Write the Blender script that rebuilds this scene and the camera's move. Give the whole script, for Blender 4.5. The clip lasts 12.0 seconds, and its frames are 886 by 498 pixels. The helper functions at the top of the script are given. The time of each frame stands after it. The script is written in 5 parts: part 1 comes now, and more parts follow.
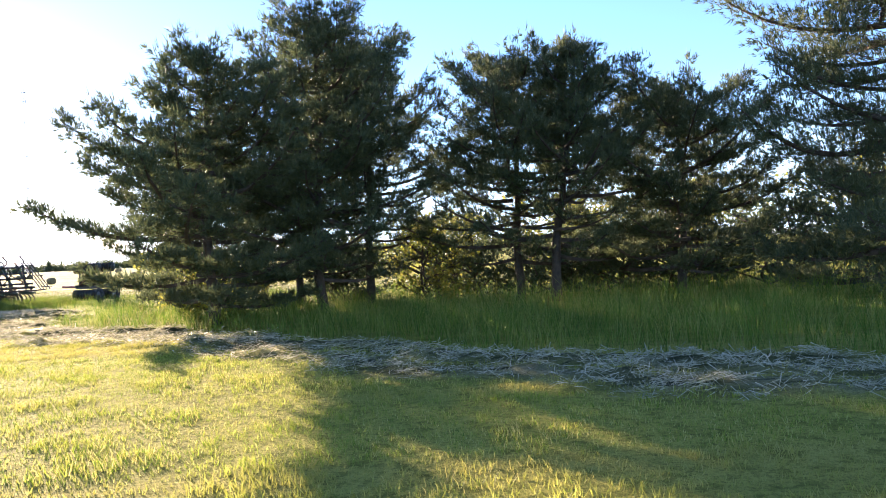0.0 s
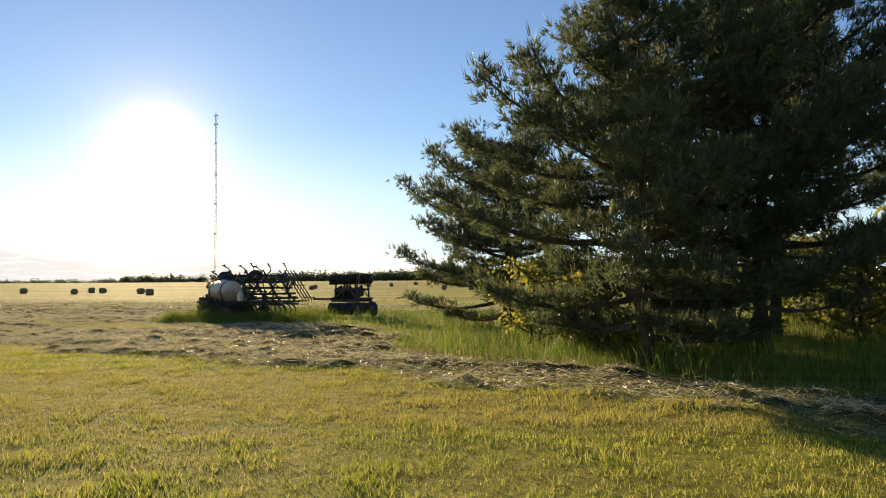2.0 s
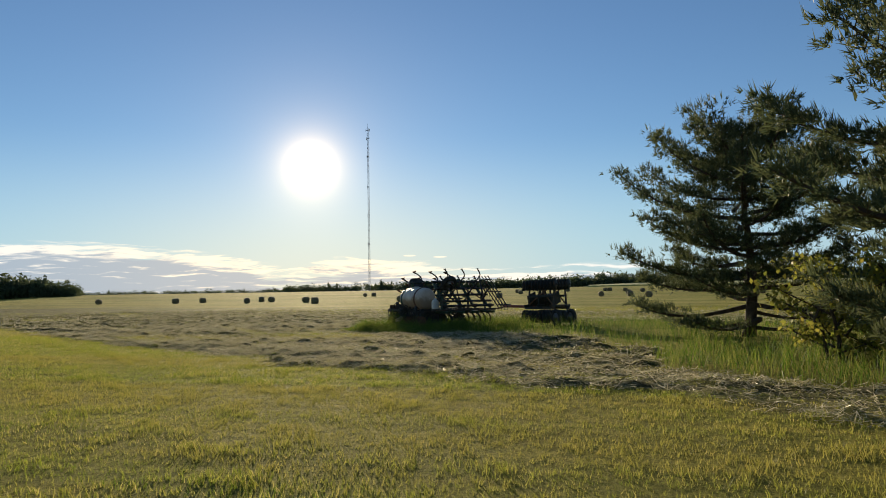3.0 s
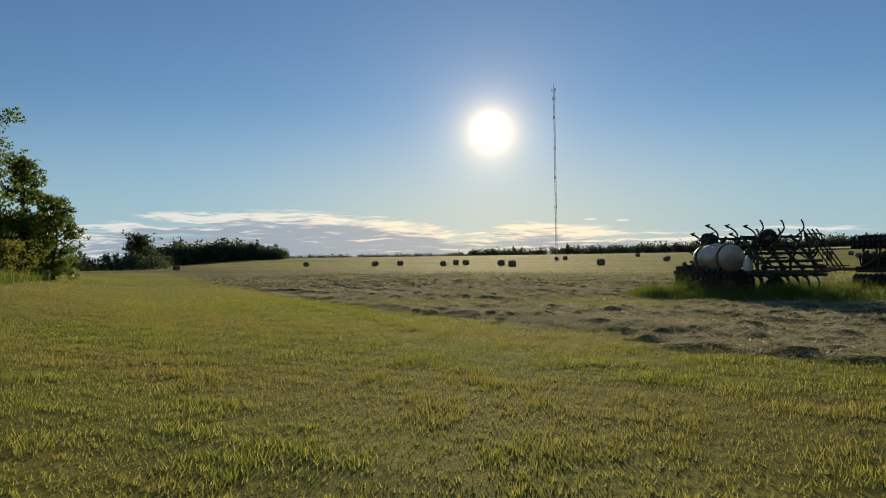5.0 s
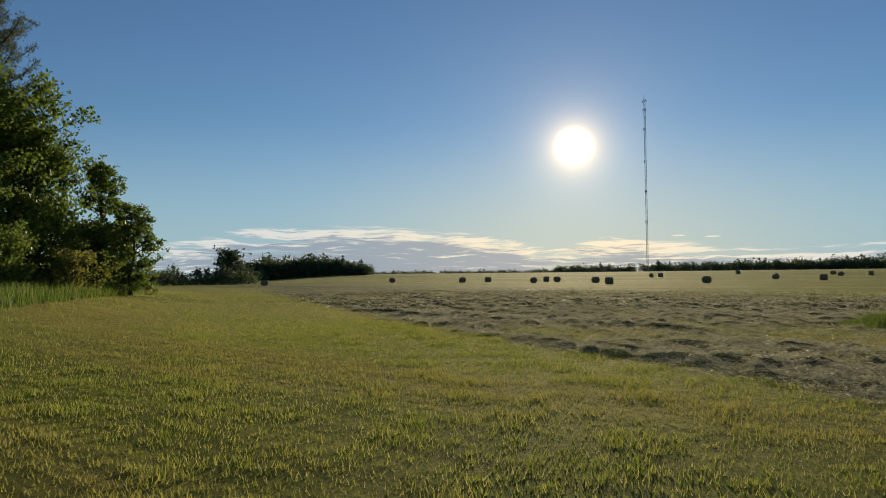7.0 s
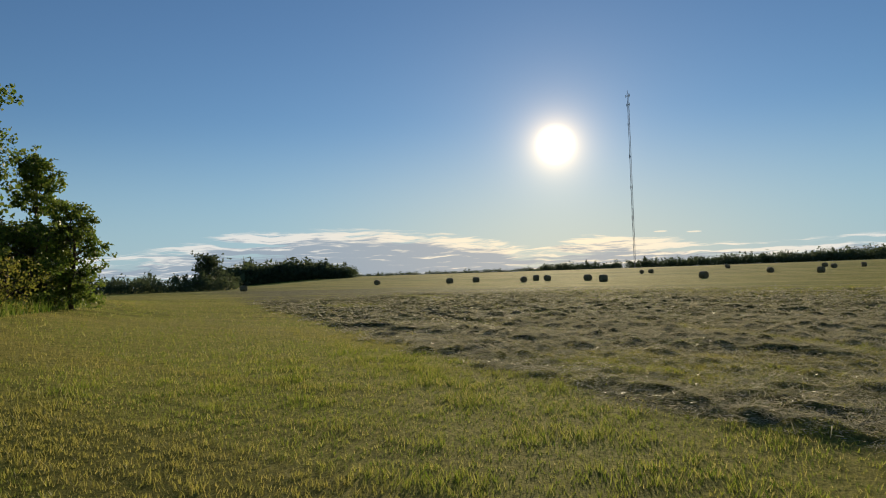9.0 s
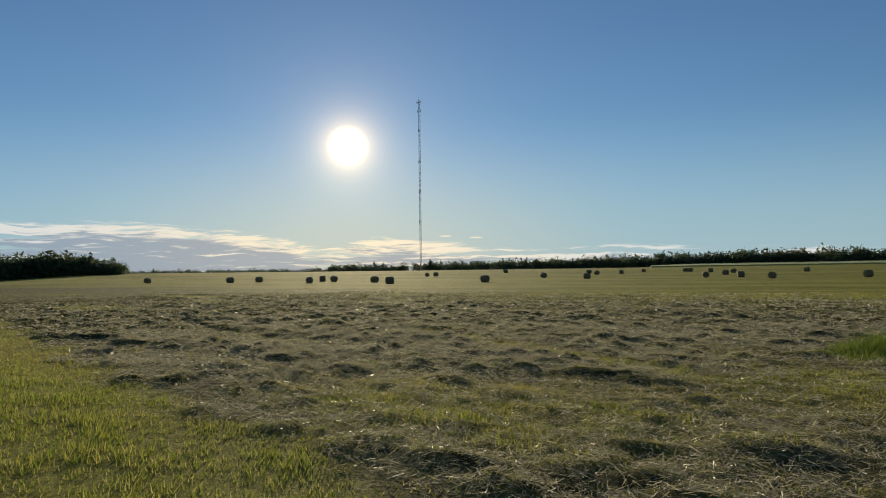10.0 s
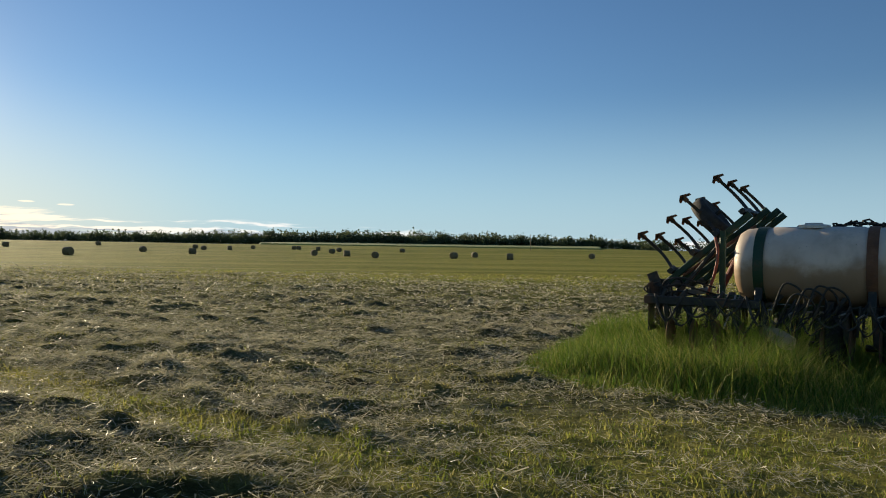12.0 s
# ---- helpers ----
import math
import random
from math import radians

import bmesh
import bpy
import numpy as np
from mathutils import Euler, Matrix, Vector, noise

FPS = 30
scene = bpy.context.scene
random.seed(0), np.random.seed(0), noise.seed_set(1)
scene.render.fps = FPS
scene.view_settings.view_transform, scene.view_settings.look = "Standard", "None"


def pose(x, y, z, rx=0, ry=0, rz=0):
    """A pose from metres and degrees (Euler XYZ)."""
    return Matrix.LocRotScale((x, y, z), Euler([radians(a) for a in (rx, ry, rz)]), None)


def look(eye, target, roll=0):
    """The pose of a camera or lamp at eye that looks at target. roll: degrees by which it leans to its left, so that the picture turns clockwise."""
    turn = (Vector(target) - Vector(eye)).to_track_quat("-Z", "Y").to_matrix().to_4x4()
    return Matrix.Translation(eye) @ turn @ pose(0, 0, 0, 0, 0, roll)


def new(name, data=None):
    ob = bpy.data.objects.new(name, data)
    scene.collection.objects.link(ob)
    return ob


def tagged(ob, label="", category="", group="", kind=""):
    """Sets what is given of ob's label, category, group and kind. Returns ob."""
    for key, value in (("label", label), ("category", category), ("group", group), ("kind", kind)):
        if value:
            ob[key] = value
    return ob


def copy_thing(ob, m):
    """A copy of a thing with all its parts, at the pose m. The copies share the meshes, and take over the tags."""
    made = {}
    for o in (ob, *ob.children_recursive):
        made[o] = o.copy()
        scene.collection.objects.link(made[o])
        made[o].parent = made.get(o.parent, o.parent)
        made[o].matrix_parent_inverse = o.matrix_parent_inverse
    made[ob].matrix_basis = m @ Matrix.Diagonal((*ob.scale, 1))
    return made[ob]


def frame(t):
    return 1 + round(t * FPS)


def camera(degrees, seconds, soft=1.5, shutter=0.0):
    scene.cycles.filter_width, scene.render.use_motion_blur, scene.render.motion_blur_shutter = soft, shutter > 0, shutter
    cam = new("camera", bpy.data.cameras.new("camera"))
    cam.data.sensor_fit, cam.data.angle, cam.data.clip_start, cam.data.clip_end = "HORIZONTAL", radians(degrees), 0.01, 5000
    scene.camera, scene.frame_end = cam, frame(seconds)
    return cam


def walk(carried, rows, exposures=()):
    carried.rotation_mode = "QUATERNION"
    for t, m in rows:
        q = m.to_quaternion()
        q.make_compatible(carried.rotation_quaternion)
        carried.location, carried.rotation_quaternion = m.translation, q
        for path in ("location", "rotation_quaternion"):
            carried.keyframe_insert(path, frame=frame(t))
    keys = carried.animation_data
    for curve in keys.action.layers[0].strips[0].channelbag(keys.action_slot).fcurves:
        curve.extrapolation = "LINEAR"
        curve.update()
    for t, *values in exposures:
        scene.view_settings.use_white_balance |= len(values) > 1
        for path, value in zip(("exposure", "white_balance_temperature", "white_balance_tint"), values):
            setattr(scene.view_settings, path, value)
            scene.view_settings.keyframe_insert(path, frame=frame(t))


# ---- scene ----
cam = camera(62.6, 12.0, soft=1.0)
PATH = [
    (0, (25.545, -40.134, 1.6), (25.594, -38.134, 1.624), -2.9),
    (0.5, (23.658, -38.671, 1.579), (23.678, -36.672, 1.619), -3.6),
    (1, (21.727, -37.239, 1.571), (21.694, -35.24, 1.619), -2.6),
    (1.5, (19.792, -35.82, 1.639), (19.615, -33.828, 1.703), -1.2),
    (2, (17.847, -34.499, 1.662), (17.493, -32.533, 1.762), -0.5),
    (2.5, (16.282, -33.525, 1.623), (15.742, -31.603, 1.747), -0.5),
    (3, (14.64, -32.568, 1.64), (13.907, -30.712, 1.765), -1.0),
    (3.5, (13.009, -31.627, 1.681), (12.106, -29.846, 1.796), -1.8),
    (5.5, (6.873, -28.555, 1.455), (5.676, -26.953, 1.468), -0.2),
    (6, (5.347, -27.41, 1.473), (4.132, -25.822, 1.481), -0.0),
    (6.5, (3.912, -26.245, 1.472), (2.646, -24.697, 1.517), -0.2),
    (7, (2.604, -25.033, 1.465), (1.263, -23.551, 1.547), -0.5),
    (9, (-2.421, -20.303, 1.601), (-3.729, -18.792, 1.684), -1.8),
    (9.5, (-3.381, -18.538, 1.636), (-4.456, -16.853, 1.709), -1.4),
    (10, (-4.213, -16.723, 1.615), (-5.039, -14.903, 1.688), -0.7),
    (10.5, (-4.85, -15.032, 1.574), (-5.439, -13.121, 1.643), -0.1),
    (11, (-5.272, -13.343, 1.583), (-5.622, -11.375, 1.646), -0.1),
    (11.5, (-5.52, -11.63, 1.519), (-5.601, -9.632, 1.562), 0.0),
    (12, (-5.506, -9.982, 1.551), (-5.31, -7.991, 1.562), 0.9),
]
walk(cam, [(t, look(eye, target, roll)) for t, eye, target, roll in PATH],
     exposures=[(0.0, 2.55, 6400, 28), (0.5, 2.25, 6400, 25), (1.0, 2.0, 6650, 24), (1.5, 1.75, 7200, 22), (2.0, 1.1, 7600, 18), (2.5, 0.8, 7200, 14),
                (3.0, 0.45, 6850, 12), (3.7, 0.1, 6650, 10), (5.5, 0.1, 6700, 11), (6.5, 0.02, 6700, 10), (7.2, 0.0, 6650, 10), (9.0, 0.08, 6650, 11), (9.5, 0.0, 6600, 10),
                (11.2, 0.0, 6550, 10), (12.0, 0.4, 6550, 11)])

# ---- world, sun ----
SUN_AZ, SUN_EL = radians(31.8), radians(10.1)
SUN_DIR = Vector((-math.sin(SUN_AZ) * math.cos(SUN_EL), math.cos(SUN_AZ) * math.cos(SUN_EL), math.sin(SUN_EL)))


class Nodes:
    """Short hand for building node trees."""

    def __init__(self, tree):
        self.t = tree
        tree.nodes.clear()

    def add(self, kind, **props):
        inputs = props.pop("inp", {})
        n = self.t.nodes.new(kind)
        for k, v in props.items():
            setattr(n, k, v)
        for k, v in inputs.items():
            self.put(n.inputs[k], v)
        return n

    def put(self, socket, v):
        if isinstance(v, bpy.types.NodeSocket):
            self.t.links.new(v, socket)
        else:
            socket.default_value = v

    def math(self, op, a, b=None, c=None, clamp=False):
        n = self.t.nodes.new("ShaderNodeMath")
        n.operation, n.use_clamp = op, clamp
        for i, v in enumerate((a, b, c)):
            if v is not None:
                self.put(n.inputs[i], v)
        return n.outputs[0]

    def ramp(self, v, a, b, lo=0.0, hi=1.0):
        n = self.add("ShaderNodeMapRange", interpolation_type="SMOOTHSTEP", inp={0: v, 1: a, 2: b, 3: lo, 4: hi})
        return n.outputs[0]

    def mix(self, f, a, b, blend="MIX"):
        n = self.add("ShaderNodeMix", data_type="RGBA", blend_type=blend, inp={0: f})
        self.put(n.inputs[6], a)
        self.put(n.inputs[7], b)
        return n.outputs[2]

    def noise(self, vec, scale, detail=4.0, rough=0.55):
        n = self.add("ShaderNodeTexNoise", inp={"Scale": scale, "Detail": detail, "Roughness": rough})
        if vec is not None:
            self.put(n.inputs["Vector"], vec)
        return n.outputs["Fac"]


def build_world():
    w = bpy.data.worlds.new("sky")
    w.use_nodes = True
    scene.world = w
    k = Nodes(w.node_tree)
    sky = k.add("ShaderNodeTexSky", sky_type="NISHITA", sun_disc=False, sun_elevation=SUN_EL, sun_rotation=-SUN_AZ,
                altitude=200.0, air_density=1.0, dust_density=0.05, ozone_density=3.0)
    way = k.add("ShaderNodeTexCoord").outputs["Generated"]
    sep = k.add("ShaderNodeSeparateXYZ", inp={0: way})
    x, y, z = sep.outputs
    az = k.math("MULTIPLY", k.math("ARCTAN2", k.math("MULTIPLY", x, -1.0), y), 57.296)
    el = k.math("MULTIPLY", k.math("ARCSINE", z), 57.296)
    # low bank of thin evening cloud, its upper edge by bearing
    edge = k.add("ShaderNodeValToRGB", inp={0: k.math("MULTIPLY_ADD", az, 0.01, 0.2)})
    e = edge.color_ramp.elements
    tops = [(-20, 1.3), (4, 1.9), (11, 2.4), (15, 1.8), (21, 2.3), (27, 2.9), (30, 3.0), (33.5, 2.35), (37, 3.0), (41, 3.65), (47, 4.05), (57, 4.0), (60, 3.3), (64, 2.6), (80, 1.6)]
    while len(e) < len(tops):
        e.new(0.5)
    for i, (a, v) in enumerate(tops):
        e[i].position, e[i].color = a * 0.01 + 0.2, (v / 5, v / 5, v / 5, 1)
    top = k.math("MULTIPLY", edge.outputs[0], 5.0)
    slow = k.add("ShaderNodeCombineXYZ", inp={0: k.math("MULTIPLY", az, 0.16), 1: k.math("MULTIPLY", el, 0.55), 2: 7.7}).outputs[0]
    drift = k.math("MULTIPLY", k.math("SUBTRACT", k.noise(slow, 1.0, 3.0), 0.5), 1.1)
    wavy = k.math("ADD", el, drift)
    flat = k.add("ShaderNodeCombineXYZ", inp={0: k.math("MULTIPLY", az, 0.13), 1: k.math("MULTIPLY", wavy, 2.1), 2: 3.1}).outputs[0]
    thin = k.add("ShaderNodeCombineXYZ", inp={0: k.math("MULTIPLY", az, 0.33), 1: k.math("MULTIPLY", wavy, 4.6), 2: 5.3}).outputs[0]
    n1, n2 = k.noise(flat, 1.0, 6.0, 0.6), k.noise(thin, 1.0, 5.0, 0.62)
    over = k.math("SUBTRACT", k.math("ADD", top, k.math("MULTIPLY", k.math("SUBTRACT", n2, 0.5), 1.3)), el)
    body = k.math("MULTIPLY", k.ramp(over, -0.05, 0.3), k.ramp(el, 0.15, 0.6))
    rich = k.math("MULTIPLY", k.ramp(az, 2.0, 30.0, 0.35, 1.0), k.ramp(az, 56.0, 66.0, 1.0, 0.5))
    deck = k.math("MULTIPLY", k.ramp(over, 0.8, 1.5), k.math("MULTIPLY", k.ramp(az, 30.0, 39.0), k.ramp(az, 50.0, 58.0, 1.0, 0.2)))
    cover = k.math("ADD", k.math("ADD", n1, k.math("MULTIPLY", k.math("SUBTRACT", rich, 0.75), 0.16)), k.math("MULTIPLY", deck, 0.12))
    mask = k.math("MULTIPLY", k.ramp(cover, 0.42, 0.52), body)
    for ca, ce, wa in ((24.2, 3.10, 0.55), (21.8, 2.97, 0.6)):
        off = k.math("ADD", k.math("POWER", k.math("DIVIDE", k.math("SUBTRACT", az, ca), wa), 2.0), k.math("POWER", k.math("DIVIDE", k.math("SUBTRACT", el, ce), 0.07), 2.0))
        mask = k.math("MAXIMUM", mask, k.ramp(off, 0.4, 1.1, 0.8, 0.0))
    lit = k.ramp(k.math("SUBTRACT", k.math("ADD", n2, k.ramp(over, 0.2, 1.5, 0.16, -0.05)), k.math("MULTIPLY", deck, 0.06)), 0.45, 0.6)
    near = k.add("ShaderNodeVectorMath", operation="DOT_PRODUCT", inp={0: way, 1: SUN_DIR}).outputs["Value"]
    ang = k.math("MULTIPLY", k.math("ARCCOSINE", k.math("MINIMUM", near, 0.9999999)), 57.296)
    warm = k.ramp(ang, 3.0, 26.0, 1.0, 0.0)
    bright = k.mix(warm, (10.0, 10.0, 9.6, 1), (14.0, 11.8, 8.2, 1))
    grey = k.mix(warm, (3.9, 4.8, 5.9, 1), (5.4, 5.6, 5.8, 1))
    cloud = k.mix(lit, grey, bright)
    air = k.mix(1.0, sky.outputs[0], (0.86, 1.0, 1.14, 1), "MULTIPLY")
    air = k.mix(k.ramp(el, 0.0, 13.0, 0.75, 0.0), air, k.mix(warm, (4.3, 6.4, 7.9, 1), (7.2, 7.4, 6.9, 1)))
    col = k.mix(k.math("MULTIPLY", mask, 0.9), air, cloud)
    # the sun and the bright ring of haze round it
    core = k.math("MULTIPLY", k.ramp(ang, 0.4, 1.75, 1.0, 0.0), 30.0)
    halo = k.math("DIVIDE", 41.0, k.math("ADD", k.math("POWER", ang, 2.15), 1.5))
    glow = k.math("ADD", core, halo)
    tint = k.add("ShaderNodeVectorMath", operation="SCALE", inp={0: (1.0, 0.70, 0.33), "Scale": glow}).outputs[0]
    add = k.add("ShaderNodeVectorMath", operation="ADD", inp={0: col, 1: tint}).outputs[0]
    bg = k.add("ShaderNodeBackground", inp={"Color": add, "Strength": SKY})
    out = k.add("ShaderNodeOutputWorld")
    w.node_tree.links.new(bg.outputs[0], out.inputs[0])


SKY = 0.075
build_world()
lamp = bpy.data.lights.new("sun", "SUN")
lamp.energy, lamp.angle, lamp.color = 5.0, radians(0.55), (1.0, 0.84, 0.56)
sun = new("sun", lamp)
sun.matrix_world = look((0, 0, 60), Vector((0, 0, 60)) - SUN_DIR)

# ---- materials ----


def material(name):
    m = bpy.data.materials.new(name)
    m.use_nodes = True
    k = Nodes(m.node_tree)
    out = k.add("ShaderNodeOutputMaterial")
    return m, k, out


def solid(name, a, b, scale=4.0, rough=0.6, metal=0.0, bump=0.15, stain=None, amount=0.5, spec=0.4):
    """Painted, rusted or plastic surface: two tones at two scales, optional stains."""
    m, k, out = material(name)
    pos = k.add("ShaderNodeTexCoord").outputs["Object"]
    big, fine = k.noise(pos, scale, 5.0), k.noise(pos, scale * 9.0, 4.0)
    col = k.mix(k.ramp(big, 0.35, 0.68), (*a, 1), (*b, 1))
    col = k.mix(k.math("MULTIPLY", fine, 0.35), col, (a[0] * 0.6, a[1] * 0.6, a[2] * 0.6, 1))
    if stain:
        col = k.mix(k.math("MULTIPLY", k.ramp(k.noise(pos, scale * 0.6, 7.0, 0.65), 0.50, 0.66), amount), col, (*stain, 1))
    bs = k.add("ShaderNodeBsdfPrincipled", inp={"Base Color": col, "Metallic": metal, "Specular IOR Level": spec,
                                                "Roughness": k.ramp(fine, 0.2, 0.8, rough - 0.12, min(1.0, rough + 0.15))})
    bp = k.add("ShaderNodeBump", inp={"Strength": bump, "Distance": 0.01, "Height": fine})
    m.node_tree.links.new(bp.outputs[0], bs.inputs["Normal"])
    m.node_tree.links.new(bs.outputs[0], out.inputs[0])
    return m


def leafy(name, colours, through_light=0.5, rough=0.6, patch=0.15, gloss=0.12, lane=None):
    """Blades, needles and leaves: each one its own tone, light passes through them."""
    m, k, out = material(name)
    geo = k.add("ShaderNodeNewGeometry")
    rnd = geo.outputs["Random Per Island"]
    cr = k.add("ShaderNodeValToRGB", inp={0: rnd})
    e = cr.color_ramp.elements
    while len(e) < len(colours):
        e.new(0.5)
    for i, c in enumerate(colours):
        e[i].position, e[i].color = i / max(1, len(colours) - 1), (*c, 1)
    far = k.noise(geo.outputs["Position"], patch, 4.0)
    last = colours[-1]
    col = k.mix(k.ramp(far, 0.42, 0.66, 0.0, 0.55), cr.outputs[0], (*last, 1))
    if lane:
        bands = k.add("ShaderNodeMapping", inp={"Vector": geo.outputs["Position"], "Rotation": (0, 0, radians(29.0)), "Scale": (0.03, 0.42, 1.0)}).outputs[0]
        col = k.mix(k.ramp(k.noise(bands, 1.0, 5.0), 0.45, 0.60, 0.0, 0.62), col, (*lane, 1))
    bs = k.add("ShaderNodeBsdfPrincipled", inp={"Base Color": col, "Roughness": rough, "Specular IOR Level": gloss})
    tr = k.add("ShaderNodeBsdfTranslucent", inp={"Color": col})
    mx = k.add("ShaderNodeMixShader", inp={0: through_light, 1: bs.outputs[0], 2: tr.outputs[0]})
    m.node_tree.links.new(mx.outputs[0], out.inputs[0])
    return m


def ground_material():
    m, k, out = material("field_ground")
    pos = k.add("ShaderNodeNewGeometry").outputs["Position"]
    hay = k.add("ShaderNodeAttribute", attribute_name="hay").outputs["Fac"]
    rows = k.add("ShaderNodeMapping", inp={"Vector": pos, "Rotation": (0, 0, radians(15.0)), "Scale": (0.045, 0.42, 1.0)}).outputs[0]
    lanes = k.add("ShaderNodeMapping", inp={"Vector": pos, "Rotation": (0, 0, radians(29.0)), "Scale": (0.03, 0.42, 1.0)}).outputs[0]
    stripe, lane, patch = k.noise(rows, 1.0, 5.0), k.noise(lanes, 1.0, 5.0), k.noise(pos, 0.05, 5.0)
    mid, fine = k.noise(pos, 0.9, 6.0, 0.65), k.noise(pos, 24.0, 5.0, 0.75)
    tuft = k.noise(pos, 4.5, 4.0, 0.7)
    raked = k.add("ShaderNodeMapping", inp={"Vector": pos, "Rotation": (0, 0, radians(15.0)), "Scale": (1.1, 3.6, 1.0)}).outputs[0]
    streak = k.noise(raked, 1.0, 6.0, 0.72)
    swath = k.noise(k.add("ShaderNodeMapping", inp={"Vector": pos, "Rotation": (0, 0, radians(29.0)), "Scale": (0.02, 1.3, 1.0)}).outputs[0], 1.0, 3.0, 0.6)
    grass = k.mix(k.ramp(mid, 0.36, 0.62), (0.17, 0.20, 0.026, 1), (0.38, 0.36, 0.062, 1))
    grass = k.mix(k.ramp(lane, 0.45, 0.60, 0.0, 0.75), grass, (0.40, 0.325, 0.085, 1))
    grass = k.mix(k.ramp(patch, 0.40, 0.60, 0.0, 0.55), grass, (0.25, 0.28, 0.04, 1))
    grass = k.mix(k.ramp(swath, 0.46, 0.58, 0.0, 0.65), grass, (0.15, 0.16, 0.028, 1))
    wide = k.noise(k.add("ShaderNodeMapping", inp={"Vector": pos, "Rotation": (0, 0, radians(12.0)), "Scale": (0.004, 0.075, 1.0)}).outputs[0], 1.0, 4.0, 0.6)
    grass = k.mix(k.ramp(wide, 0.42, 0.56, 0.0, 0.6), grass, (0.46, 0.41, 0.10, 1))
    grass = k.mix(k.ramp(tuft, 0.48, 0.62, 0.0, 0.5), grass, (0.09, 0.11, 0.016, 1))
    straw = k.mix(k.ramp(mid, 0.38, 0.64), (0.12, 0.12, 0.052, 1), (0.30, 0.28, 0.16, 1))
    straw = k.mix(k.ramp(stripe, 0.42, 0.58, 0.0, 0.45), straw, (0.20, 0.205, 0.05, 1))
    # shade in the hollows between hay heaps, put into the colour as dark streaks
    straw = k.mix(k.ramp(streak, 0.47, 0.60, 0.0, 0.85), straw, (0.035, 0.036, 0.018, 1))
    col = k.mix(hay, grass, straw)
    col = k.mix(k.ramp(fine, 0.44, 0.64, 0.0, 0.5), col, (0.06, 0.065, 0.016, 1))
    bs = k.add("ShaderNodeBsdfPrincipled", inp={"Base Color": col, "Roughness": 0.95, "Specular IOR Level": 0.03})
    lift = k.math("SUBTRACT", k.math("ADD", fine, k.math("MULTIPLY", mid, 1.5)), k.math("ADD", k.math("MULTIPLY", tuft, 1.2), k.math("MULTIPLY", k.math("MULTIPLY", streak, hay), 2.0)))
    bp = k.add("ShaderNodeBump", inp={"Strength": 0.85, "Distance": 0.09, "Height": lift})
    m.node_tree.links.new(bp.outputs[0], bs.inputs["Normal"])
    m.node_tree.links.new(bs.outputs[0], out.inputs[0])
    return m


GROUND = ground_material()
GRASS = leafy("mown_grass", [(0.07, 0.14, 0.012), (0.19, 0.26, 0.028), (0.36, 0.36, 0.058), (0.55, 0.47, 0.16), (0.25, 0.31, 0.036)], 0.5, patch=0.6, gloss=0.2, lane=(0.38, 0.32, 0.085))
TALL = leafy("tall_grass", [(0.04, 0.09, 0.013), (0.09, 0.17, 0.02), (0.18, 0.245, 0.036), (0.34, 0.32, 0.10), (0.10, 0.18, 0.022)], 0.46, patch=0.9)
STRAW = leafy("loose_hay", [(0.14, 0.155, 0.06), (0.33, 0.31, 0.185), (0.66, 0.60, 0.44), (0.41, 0.38, 0.24)], 0.34, rough=0.5, patch=0.5, gloss=0.4)
NEEDLES = leafy("pine_needles", [(0.065, 0.095, 0.055), (0.09, 0.12, 0.06), (0.12, 0.14, 0.06), (0.105, 0.12, 0.058)], 0.42, rough=0.55, patch=0.5)
LEAVES = leafy("broad_leaves", [(0.075, 0.14, 0.02), (0.125, 0.195, 0.03), (0.19, 0.24, 0.045), (0.15, 0.19, 0.04)], 0.54, rough=0.42, patch=0.4)
# paler, yellower variant of LEAVES: sunlight through the leaves put into the colour
SUNNY_LEAVES = leafy("sunlit_leaves", [(0.14, 0.18, 0.03), (0.24, 0.24, 0.05), (0.30, 0.26, 0.06), (0.18, 0.21, 0.035)], 0.6, rough=0.5, patch=0.4)
DARK_LEAVES = leafy("woodland_leaves", [(0.065, 0.092, 0.045), (0.095, 0.12, 0.055), (0.08, 0.105, 0.06)], 0.45, patch=0.02)
BARK = solid("bark", (0.06, 0.045, 0.032), (0.10, 0.072, 0.05), 6.0, 0.9, bump=0.9, stain=(0.05, 0.04, 0.03))
POLY = solid("white_poly", (0.74, 0.71, 0.64), (0.66, 0.62, 0.54), 2.2, 0.42, bump=0.06, stain=(0.42, 0.34, 0.22), amount=0.45)
